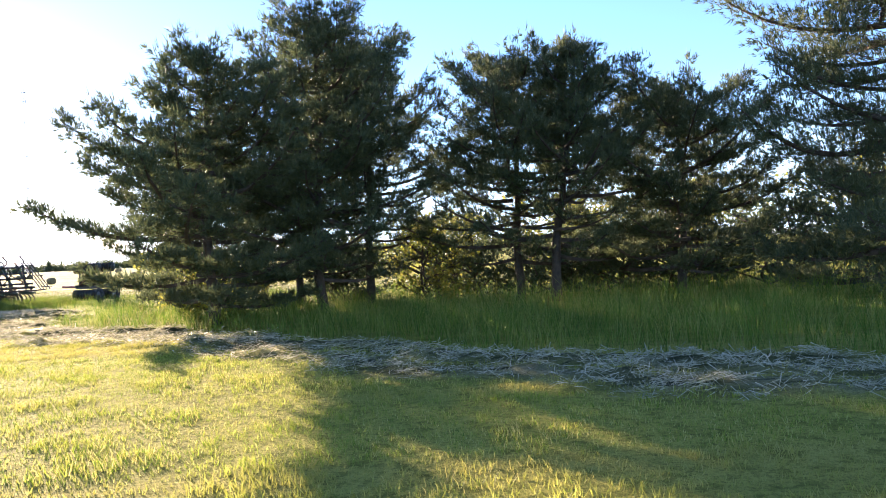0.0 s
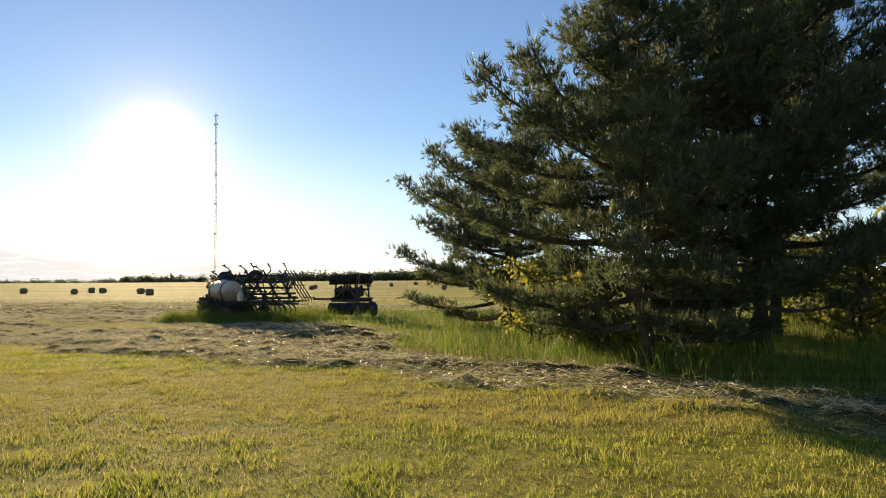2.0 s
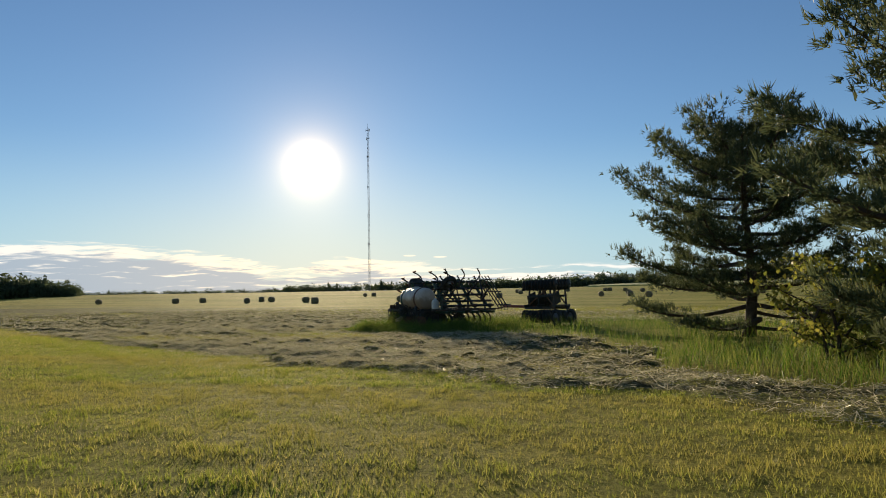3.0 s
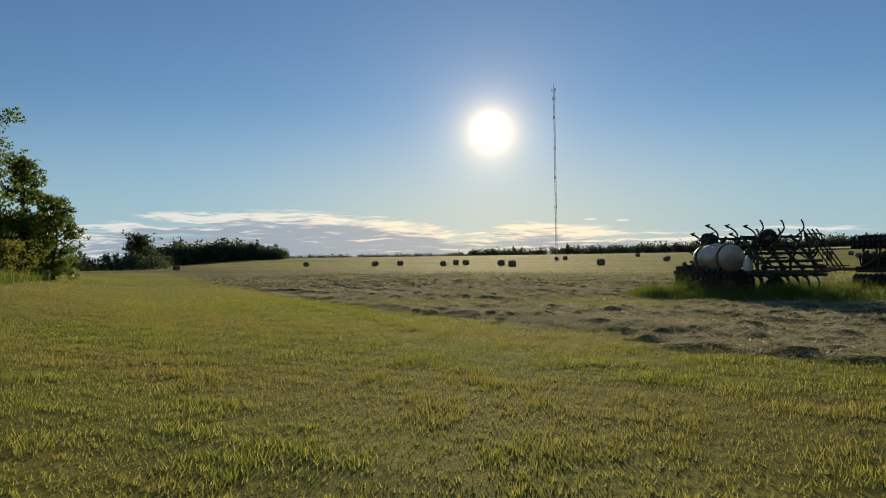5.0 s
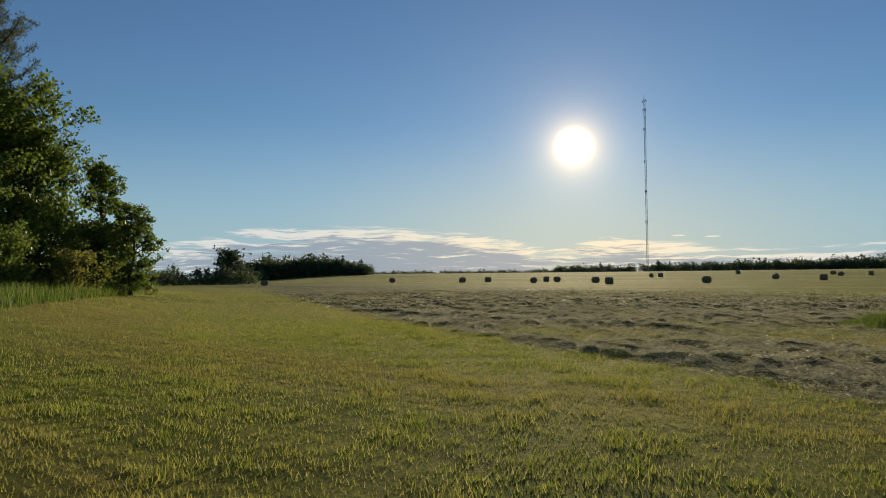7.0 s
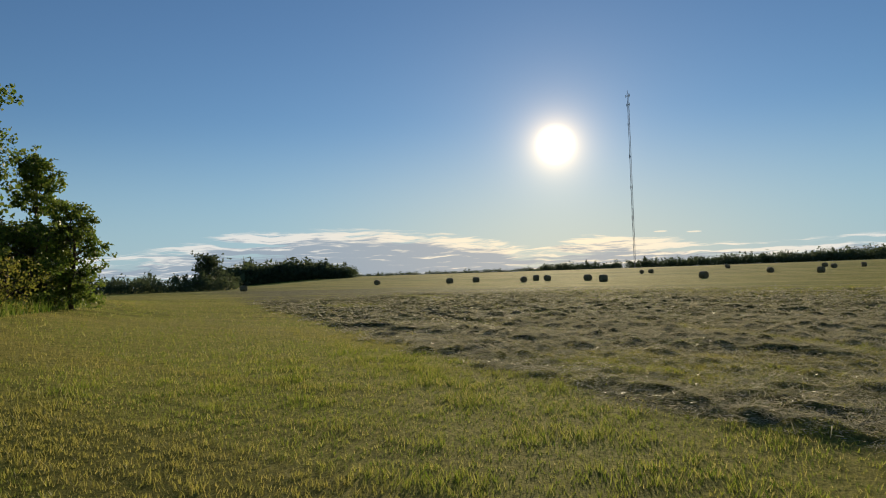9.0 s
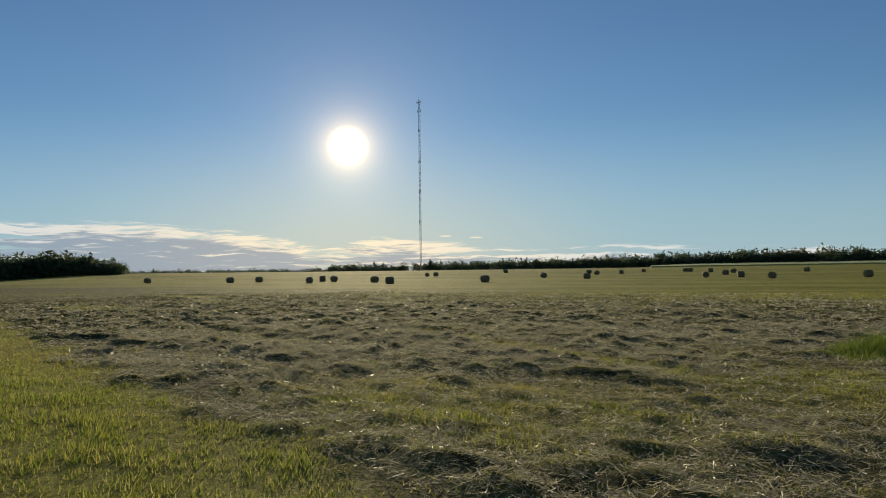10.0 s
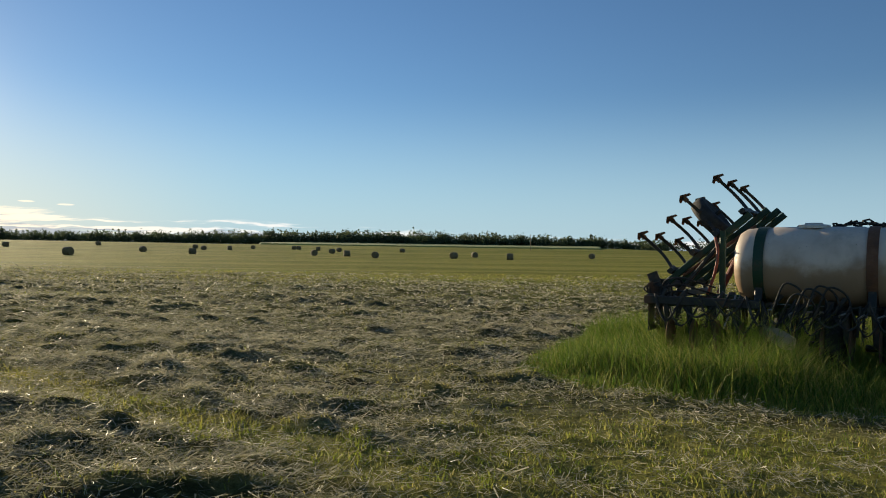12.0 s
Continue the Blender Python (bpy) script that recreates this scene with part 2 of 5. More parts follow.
def tank_material():
    m, k, out = material("stained_poly")
    pos = k.add("ShaderNodeTexCoord").outputs["Object"]
    sep = k.add("ShaderNodeSeparateXYZ", inp={0: pos})
    streak = k.add("ShaderNodeMapping", inp={"Vector": pos, "Scale": (7.0, 7.0, 0.9)}).outputs[0]
    big, fine, run = k.noise(pos, 2.5, 6.0, 0.6), k.noise(pos, 26.0, 4.0), k.noise(streak, 1.0, 5.0)
    col = k.mix(k.ramp(big, 0.35, 0.7), (0.70, 0.59, 0.48, 1), (0.58, 0.47, 0.37, 1))
    col = k.mix(k.ramp(run, 0.5, 0.72, 0.0, 0.45), col, (0.46, 0.38, 0.28, 1))
    # field dirt and rust water caked on the lower part
    dirt = k.math("ADD", k.ramp(sep.outputs[2], 1.0, 1.85, 0.74, -0.12), k.math("SUBTRACT", big, 0.5))
    col = k.mix(k.ramp(dirt, 0.05, 0.5, 0.0, 0.85), col, (0.30, 0.185, 0.10, 1))
    col = k.mix(k.ramp(fine, 0.66, 0.74, 0.0, 0.5), col, (0.16, 0.12, 0.08, 1))
    bs = k.add("ShaderNodeBsdfPrincipled", inp={"Base Color": col, "Roughness": k.ramp(fine, 0.2, 0.8, 0.35, 0.6), "Specular IOR Level": 0.35})
    bp = k.add("ShaderNodeBump", inp={"Strength": 0.08, "Distance": 0.01, "Height": big})
    m.node_tree.links.new(bp.outputs[0], bs.inputs["Normal"])
    m.node_tree.links.new(bs.outputs[0], out.inputs[0])
    return m


TANK = tank_material()
GREEN_STEEL = solid("green_paint", (0.016, 0.055, 0.028), (0.024, 0.065, 0.034), 5.0, 0.5, bump=0.2, stain=(0.12, 0.06, 0.03), amount=0.5)
DARK_STEEL = solid("dark_steel", (0.03, 0.034, 0.03), (0.055, 0.055, 0.048), 5.0, 0.5, 0.3, 0.3, stain=(0.16, 0.08, 0.04), amount=0.6)
RUST = solid("rusted_steel", (0.16, 0.075, 0.04), (0.22, 0.11, 0.06), 6.0, 0.75, 0.1, 0.4, stain=(0.07, 0.04, 0.03))
RED_STEEL = solid("faded_red_paint", (0.34, 0.07, 0.045), (0.26, 0.07, 0.05), 4.0, 0.55, bump=0.2, stain=(0.14, 0.08, 0.05), amount=0.6)
SHINY = solid("worn_steel", (0.32, 0.31, 0.29), (0.42, 0.40, 0.37), 7.0, 0.38, 0.8, 0.2, stain=(0.17, 0.09, 0.05), amount=0.5)
RUBBER = solid("tyre_rubber", (0.028, 0.027, 0.026), (0.05, 0.048, 0.044), 8.0, 0.8, bump=0.5, stain=(0.12, 0.10, 0.07), amount=0.4)
WOOD = solid("weathered_wood", (0.42, 0.29, 0.16), (0.50, 0.36, 0.22), 7.0, 0.85, bump=0.5, stain=(0.16, 0.11, 0.07))
BALE = solid("bale_hay", (0.15, 0.12, 0.06), (0.21, 0.17, 0.09), 2.5, 0.95, bump=1.0, stain=(0.14, 0.12, 0.06))
CROP = solid("standing_crop", (0.30, 0.33, 0.08), (0.38, 0.38, 0.11), 0.08, 0.9, bump=0.6, stain=(0.22, 0.26, 0.06))
MAST_GREY = solid("galvanised_steel", (0.30, 0.30, 0.31), (0.38, 0.38, 0.39), 0.5, 0.5, 0.5, 0.05)
MAST_RED = solid("mast_red", (0.32, 0.10, 0.07), (0.36, 0.12, 0.09), 0.5, 0.6, 0.0, 0.05)

# ---- mesh helpers ----


def raw_mesh(name, co, faces):
    """A mesh from arrays: co (n, 3), faces (m, 3) or (m, 4)."""
    me = bpy.data.meshes.new(name)
    co, faces = np.asarray(co, np.float32), np.asarray(faces, np.int32)
    me.vertices.add(len(co))
    me.vertices.foreach_set("co", co.ravel())
    me.loops.add(faces.size)
    me.loops.foreach_set("vertex_index", faces.ravel())
    me.polygons.add(len(faces))
    me.polygons.foreach_set("loop_start", np.arange(0, faces.size, faces.shape[1], dtype=np.int32))
    me.update(calc_edges=True)
    return me


def put_mesh(name, co, faces, mat, parent=None, smooth=False):
    me = raw_mesh(name, co, faces)
    me.materials.append(mat)
    if smooth:
        me.polygons.foreach_set("use_smooth", np.ones(len(me.polygons), bool))
    ob = new(name, me)
    if parent:
        ob.parent = parent
    return ob


def part(name, bm, mat, parent, label="", smooth=False):
    me = bpy.data.meshes.new(name)
    bm.to_mesh(me)
    bm.free()
    me.materials.append(mat)
    if smooth:
        me.polygons.foreach_set("use_smooth", np.ones(len(me.polygons), bool))
    ob = new(name, me)
    if parent:
        ob.parent = parent
    if label:
        ob["label"] = label
    return ob


def beam(bm, p0, p1, w, h, bevel=0.012, up=(0, 0, 1)):
    """A square tube from p0 to p1 with bevelled edges."""
    p0, p1 = Vector(p0), Vector(p1)
    d = (p1 - p0).normalized()
    side = d.cross(Vector(up))
    side = side.normalized() if side.length > 1e-4 else d.cross(Vector((1, 0, 0))).normalized()
    top = side.cross(d).normalized()
    b = min(bevel, w * 0.3, h * 0.3)
    ring = [(-w / 2 + b, -h / 2), (w / 2 - b, -h / 2), (w / 2, -h / 2 + b), (w / 2, h / 2 - b), (w / 2 - b, h / 2), (-w / 2 + b, h / 2), (-w / 2, h / 2 - b), (-w / 2, -h / 2 + b)]
    a = [bm.verts.new(p0 + side * x + top * y) for x, y in ring]
    c = [bm.verts.new(p1 + side * x + top * y) for x, y in ring]
    for i in range(8):
        bm.faces.new((a[i], a[(i + 1) % 8], c[(i + 1) % 8], c[i]))
    bm.faces.new(a[::-1])
    bm.faces.new(c)


def tube(bm, pts, radii, n=8, closed=True):
    """A round bar through pts; radii a number or one for each point."""
    pts = [Vector(p) for p in pts]
    radii = [radii] * len(pts) if isinstance(radii, (int, float)) else radii
    rings, ref = [], None
    for i, p in enumerate(pts):
        d = (pts[min(i + 1, len(pts) - 1)] - pts[max(i - 1, 0)]).normalized()
        if ref is None:
            ref = d.orthogonal().normalized()
        ref = (ref - d * ref.dot(d)).normalized()
        o = d.cross(ref)
        rings.append([bm.verts.new(p + (ref * math.cos(a) + o * math.sin(a)) * radii[i]) for a in (2 * math.pi * j / n for j in range(n))])
    for a, b in zip(rings, rings[1:]):
        for j in range(n):
            bm.faces.new((a[j], a[(j + 1) % n], b[(j + 1) % n], b[j]))
    if closed:
        bm.faces.new(rings[0][::-1])
        bm.faces.new(rings[-1])


def lathe(bm, profile, centre, axis, n=32):
    """Turns profile (along, radius) about axis through centre."""
    axis = Vector(axis).normalized()
    ref = axis.orthogonal().normalized()
    o = axis.cross(ref)
    rings = []
    for along, r in profile:
        c = Vector(centre) + axis * along
        rings.append([bm.verts.new(c + (ref * math.cos(a) + o * math.sin(a)) * max(r, 0.0008)) for a in (2 * math.pi * j / n for j in range(n))])
    for a, b in zip(rings, rings[1:]):
        for j in range(n):
            bm.faces.new((a[j], a[(j + 1) % n], b[(j + 1) % n], b[j]))
    bm.faces.new(rings[0][::-1])
    bm.faces.new(rings[-1])


def smoothstep(a, b, v):
    t = np.clip((v - a) / (b - a), 0, 1)
    return t * t * (3 - 2 * t)


def inside(poly, x, y):
    poly = np.array(poly, float)
    r = np.zeros(np.shape(x), bool)
    j = len(poly) - 1
    for i in range(len(poly)):
        xi, yi = poly[i]
        xj, yj = poly[j]
        r ^= ((yi > y) != (yj > y)) & (x < (xj - xi) * (y - yi) / (yj - yi + 1e-12) + xi)
        j = i
    return r


def soft_noise(x, y, seed, n=7, lo=0.2, hi=1.2):
    """Smooth bumps from a few crossing waves."""
    g = np.random.default_rng(seed)
    s = np.zeros(np.shape(x))
    for _ in range(n):
        a, f, p = g.uniform(0, math.tau), g.uniform(lo, hi), g.uniform(0, math.tau)
        s += np.sin((x * math.cos(a) + y * math.sin(a)) * f + p)
    return s / math.sqrt(n)


# ---- plan of the field ----
HAY_NEAR = [(-400, 215), (-95, 41), (-75, 27.5), (-19.7, -5), (-10.4, -9.9), (-5, -13.1), (4, -16.6), (13, -20.6), (20, -24.8), (25, -30.2), (32, -34.6), (60, -48)]
HAY_FAR = [(-400, 216), (-200, 126), (-100, 95), (-20, 48), (20, 30), (60, 8)]
TALL_BY_TREES = [(-1.7, 3.2), (-2.8, 1.4), (-3.4, -0.2), (-2.9, -1.6), (-1.1, -2.8), (1.5, -3.6), (6, -4), (10, -7), (12.6, -12), (13.2, -16.6), (15.5, -18.3),
                 (20, -21.4), (25.6, -27), (29, -29.5), (45, -38), (62, -42), (62, 0), (35, 2), (15, 6), (5, 8), (0, 6.5)]
TALL_BY_HEDGE = [(-20, -20.4), (-24, -16.7), (-40, -6.9), (-52, 0.8), (-68, 8), (-90, 19), (-130, 42), (-140, 34), (-75, -10), (-30, -34)]


def zones(x, y):
    """Tall grass and hay, each 0 to 1."""
    w = soft_noise(x, y, 5, 5, 0.3, 1.6) * 0.35
    tall = inside(TALL_BY_TREES, x + w, y + w) | inside(TALL_BY_HEDGE, x + w, y + w)
    near = np.interp(x, *np.array(HAY_NEAR).T)
    far = np.interp(x, *np.array(HAY_FAR).T)
    strip = smoothstep(0.6, 1.2, soft_noise((x * 0.966 - y * 0.26) * 0.22, x * 0.26 + y * 0.966, 17, 8, 0.5, 1.5))
    # a wheel lane left free of hay
    lane = np.abs((x + 8.4) * 0.62 + (y + 1.9) * 0.785 + w) * (1 + 3 * smoothstep(6, 9, np.hypot(x + 6.5, y + 3.2)))
    strip = np.maximum(strip, 1 - smoothstep(0.25, 0.6, lane))
    hay = smoothstep(-0.5, 0.7, y - near + w * 1.6) * (1 - 0.7 * strip) * (1 - smoothstep(-34, 10, y - far + 16 * w))
    return tall, np.where(tall, 0.0, hay)


HEAP_X, HEAP_Y, HEAP_STEP = -60.0, -40.0, 0.10


def heap_field():
    """Raster of the heaps in which the raked hay lies: many small ragged mounds in loose rows."""
    g = np.random.default_rng(44)
    nx, ny = int(100 / HEAP_STEP), int(110 / HEAP_STEP)
    f = np.zeros((ny, nx), np.float32)
    n = 85000
    cx, cy = g.uniform(HEAP_X + 1, HEAP_X + 99, n), g.uniform(HEAP_Y + 1, HEAP_Y + 109, n)
    row = soft_noise((cx * 0.966 - cy * 0.26) * 0.3, cx * 0.26 + cy * 0.966, 11, 8, 0.9, 2.4)
    ok = g.random(n) < 0.35 + 0.5 * np.tanh(row + 0.4)
    for x, y in zip(cx[ok], cy[ok]):
        h = 0.028 + 0.10 * g.random() ** 2.4
        a, l, w = g.normal(-0.26, 0.45), g.uniform(0.13, 0.5) * (0.6 + 4.5 * h), g.uniform(0.08, 0.19) * (0.6 + 4.5 * h)
        m = l * 1.5
        i0, i1 = max(0, int((x - m - HEAP_X) / HEAP_STEP)), min(nx, int((x + m - HEAP_X) / HEAP_STEP) + 1)
        j0, j1 = max(0, int((y - m - HEAP_Y) / HEAP_STEP)), min(ny, int((y + m - HEAP_Y) / HEAP_STEP) + 1)
        gx = HEAP_X + np.arange(i0, i1) * HEAP_STEP - x
        gy = HEAP_Y + np.arange(j0, j1)[:, None] * HEAP_STEP - y
        u, v = (gx * math.cos(a) + gy * math.sin(a)) / l, (-gx * math.sin(a) + gy * math.cos(a)) / w
        f[j0:j1, i0:i1] = np.maximum(f[j0:j1, i0:i1], h * np.clip(1.15 - (u * u + v * v), 0, 1) ** 0.8)
    f += 0.028 * g.random(f.shape).astype(np.float32) * (0.4 + 8 * f)
    return f


HEAPS = heap_field()


def lumps(x, y):
    """Height of the raked, half-dry hay."""
    u, v = (np.asarray(x, float) - HEAP_X) / HEAP_STEP, (np.asarray(y, float) - HEAP_Y) / HEAP_STEP
    ny, nx = HEAPS.shape
    ok = (u > 0) & (u < nx - 2) & (v > 0) & (v < ny - 2)
    u, v = np.clip(u, 0, nx - 2.01), np.clip(v, 0, ny - 2.01)
    i, j = u.astype(int), v.astype(int)
    s, t = u - i, v - j
    h = (HEAPS[j, i] * (1 - s) + HEAPS[j, i + 1] * s) * (1 - t) + (HEAPS[j + 1, i] * (1 - s) + HEAPS[j + 1, i + 1] * s) * t
    return np.where(ok, h, 0.03)


def ground_z(x, y):
    x, y = np.asarray(x, float), np.asarray(y, float)
    r = np.hypot(x, y + 20)
    az = np.degrees(np.arctan2(-x, y + 20))
    rise = 5.7 * smoothstep(130, 580, r) * (1 - smoothstep(50, 60, np.abs(az)))
    rise = rise + 1.5 * smoothstep(470, 560, r) * smoothstep(-21, -16, az) * (1 - smoothstep(4, 12, az))
    bank = -(x + 24) * 0.483 - (y + 17.4) * 0.876  # low bank on which the hedge stands
    rise = rise + 0.75 * smoothstep(-9, 2, bank) * smoothstep(12, 24, -x) * (1 - smoothstep(60, 140, r))
    _, hay = zones(x, y)
    return rise + 0.025 * soft_noise(x, y, 3, 6, 0.15, 0.8) + hay * lumps(x, y) * (1 - smoothstep(70, 160, r))


def axis_steps(marks, steps, end):
    """Grid lines: steps[i] apart from marks[i] to marks[i + 1], then wider and wider out to the horizon."""
    core = np.concatenate([np.arange(a, b, st) for a, b, st in zip(marks, marks[1:], steps)])
    ends = []
    for st in (steps[0], steps[-1]):
        reach, out = 0.0, []
        while reach < end:
            st *= 1.18
            reach += st
            out.append(reach)
        ends.append(np.array(out))
    return np.concatenate([marks[0] - ends[0][::-1], core, marks[-1] + np.concatenate([[0.0], ends[1]])])


def build_ground():
    xs, ys = axis_steps((-45, -22, 9, 28), (0.25, 0.15, 0.25), 4200), axis_steps((-34, -20, 10, 38), (0.25, 0.15, 0.25), 4200)
    gx, gy = np.meshgrid(xs, ys)
    co = np.stack([gx, gy, ground_z(gx, gy)], -1).reshape(-1, 3)
    nx, ny = len(xs), len(ys)
    i = (np.arange(ny - 1)[:, None] * nx + np.arange(nx - 1)).ravel()
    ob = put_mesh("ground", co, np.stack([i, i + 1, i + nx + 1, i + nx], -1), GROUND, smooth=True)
    _, hay = zones(gx, gy)
    at = ob.data.attributes.new("hay", "FLOAT", "POINT")
    at.data.foreach_set("value", hay.ravel().astype(np.float32))
    tagged(ob, "mown hay field with yellow-green stubble and raked hay", "field", kind="structure")


build_ground()

# ---- trees ----


def cards(base, way, length, width, fan, tris, g):
    """Tufts of narrow pointed blades: base and way (n, 3), tris blades each, fanned out by fan."""
    n = len(base)
    b = np.repeat(base, tris, 0)
    d = np.repeat(way, tris, 0) + g.normal(0, fan, (n * tris, 3))
    d /= np.linalg.norm(d, axis=1)[:, None]
    s = np.cross(d, g.normal(0, 1, (n * tris, 3)))
    s /= np.linalg.norm(s, axis=1)[:, None] + 1e-9
    l = length * g.uniform(0.7, 1.25, (n * tris, 1))
    w = width * g.uniform(0.7, 1.2, (n * tris, 1))
    b = b + g.normal(0, 0.025, b.shape)
    co = np.stack([b - s * w * 0.4, b + s * w * 0.4, b + d * l], 1).reshape(-1, 3)
    return co, np.arange(len(co)).reshape(-1, 3)


def leaf_quads(pos, size, g):
    """Leaves: bent diamonds at pos (n, 3)."""
    n = len(pos)
    d = g.normal(0, 1, (n, 3)) + np.array([0, 0, -0.25])
    d /= np.linalg.norm(d, axis=1)[:, None]
    s = np.cross(d, g.normal(0, 1, (n, 3)))
    s /= np.linalg.norm(s, axis=1)[:, None] + 1e-9
    l = size * g.uniform(0.6, 1.3, (n, 1))
    up = np.cross(d, s) * l * 0.12
    co = np.stack([pos, pos + d * l * 0.5 + s * l * 0.36 + up, pos + d * l, pos + d * l * 0.5 - s * l * 0.36 + up], 1).reshape(-1, 3)
    return co, np.arange(len(co)).reshape(-1, 4)


def trunk_line(base, height, g, wander=0.12, n=12):
    pts, off = [], np.zeros(2)
    for i in range(n + 1):
        if i:
            off = off + g.normal(0, wander / math.sqrt(n) * 1.6, 2)
        pts.append((base[0] + off[0], base[1] + off[1], base[2] + height * i / n))
    return np.array(pts)


def pine(place, height, radius, seed, label, bare=0.10, open_to=0.35, top=0.5, thick=0.16, pads=15.0, tufts=11, needles=8, lean=(0, 0), full=1.0):
    """Pine: upright trunk, long limbs that turn up at their ends, needles in flat pads with upright shoots on them.
    Below open_to the limbs are bare near the trunk; top: how wide the crown still is near its tip; full: size of the pads."""
    g = np.random.default_rng(seed)
    x, y = place
    z = float(ground_z(x, y)) - 0.1
    root = new("pine_tree")
    root.location = (x, y, z)
    tagged(root, label, "pine tree", group="pine grove")
    line = trunk_line((0, 0, 0), height * 0.95, g)
    line[:, 0] += lean[0] * (line[:, 2] / height) ** 1.5
    line[:, 1] += lean[1] * (line[:, 2] / height) ** 1.5
    bm = bmesh.new()
    tube(bm, line, [thick * (1.25 if i == 0 else 1) * (1 - 0.86 * (i / 12)) + 0.012 for i in range(13)], 9)
    part("trunk", bm, BARK, root, smooth=True)
    mids, wides, outs = [], [], []
    n_limb = int(26 + height * 3.0)
    for i in range(n_limb):
        q = min(max(bare + (0.97 - bare) * max(0.0, (i + g.uniform(-0.4, 0.4)) / n_limb) ** 0.9, bare), 0.98)
        start = np.array([np.interp(q * height, line[:, 2], line[:, c]) for c in range(2)] + [q * height])
        shape = np.interp(q, [0.0, 0.15, 0.42, 0.7, 0.88, 1.0], [0.62, 0.86, 1.0, 0.42 + 0.5 * top, 0.8 * top, 0.3 * top])
        reach = radius * shape * g.uniform(0.62, 1.03)
        a = i * 2.399 + g.uniform(-0.5, 0.5)
        out = np.array([math.cos(a), math.sin(a), 0])
        side = np.array([-math.sin(a), math.cos(a), 0])
        rise = g.uniform(-0.10, 0.16) - 0.10 + 0.62 * q
        u = np.linspace(0, 1, 7)
        p = np.array([start + out * reach * s + side * 0.10 * reach * math.sin(2.6 * s + i) + np.array([0, 0, reach * (rise * s * 0.75 + (0.06 + 0.22 * q) * s ** 3 - 0.06 * math.sin(3 * s))]) for s in u])
        bm = bmesh.new()
        r0 = 0.02 + 0.024 * reach * (1 - 0.55 * q)
        tube(bm, p, [r0 * (1 - 0.85 * s) + 0.004 for s in u], 4)
        bareness = np.clip((open_to - q) / 0.12, 0, 1)
        s0 = (0.16 if open_to else 0.02) + 0.30 * bareness - 0.12 * (q > 0.6 and open_to > 0)
        k = max(4, int(reach * (1 - s0) * pads * 0.5 * (1 - 0.25 * bareness)))
        s = np.clip(s0 + (1 - s0) * (np.arange(k) + g.uniform(0, 1, k)) / k, 0, 1)
        lat = g.choice([-1, 1], k) * g.uniform(0.1, 1.0, k) * (0.10 + 0.42 * reach * (1.03 - s))
        at = np.stack([np.interp(s, u, p[:, c]) for c in range(3)], 1)
        mid = at + side * lat[:, None] + out * (np.abs(lat) * 0.55)[:, None] + np.array([0, 0, 1.0]) * (0.05 + 0.14 * np.abs(lat) + g.normal(0, 0.06, k))[:, None]
        for c in range(k):
            tube(bm, [at[c], mid[c]], [0.014, 0.005], 3, closed=False)
            if bareness > 0.3 and c % 2 == 0:
                dead = at[c] - out * reach * 0.25
                tube(bm, [dead, dead + side * lat[c] * 0.7 + np.array([0, 0, 0.1])], [0.009, 0.003], 3, closed=False)
        part("limb", bm, BARK, root)
        mids.append(mid)
        wides.append(full * g.uniform(0.22, 0.43, k) * (1.0 + 0.12 * (q > 0.5)))
        outs.append(np.tile(out, (k, 1)))
    mids, wides, outs = np.concatenate(mids), np.concatenate(wides), np.concatenate(outs)
    # a few pads round the tip
    tip = line[-1] + g.normal(0, 0.28 * top + 0.1, (10, 3)) * np.array([1, 1, 0.8])
    mids, wides, outs = np.concatenate([mids, tip]), np.concatenate([wides, np.full(10, 0.3)]), np.concatenate([outs, np.zeros((10, 3))])
    n = len(mids)
    i = np.repeat(np.arange(n), tufts)
    d = g.normal(0, 1, (n * tufts, 3))
    d *= (g.random((n * tufts, 1)) ** 0.5) / np.linalg.norm(d, axis=1)[:, None]
    base = mids[i] + d * wides[i][:, None] * np.array([1.05, 1.05, 0.55])
    way = d * np.array([0.9, 0.9, 0.45]) + outs[i] * 0.35 + np.array([0, 0, 0.45])
    way /= np.linalg.norm(way, axis=1)[:, None]
    co, tr = cards(base, way, 0.18, 0.038, 0.5, needles, g)
    # upright young shoots, each a slim brush
    shoot = mids[np.repeat(np.arange(n), 3)] + g.normal(0, 1, (n * 3, 3)) * np.clip(np.repeat(wides, 3), 0.1, 0.4)[:, None] * np.array([0.5, 0.5, 0.1])
    shoot[:, 2] += 0.06
    sway = np.tile([[0, 0, 1.0]], (len(shoot), 1)) + np.repeat(outs, 3, 0) * 0.3
    c2, t2 = cards(shoot, sway, 0.27, 0.034, 0.12, 4, g)
    put_mesh("crown", np.concatenate([co, c2]), np.concatenate([tr, t2 + len(co)]), NEEDLES, root)
    return root


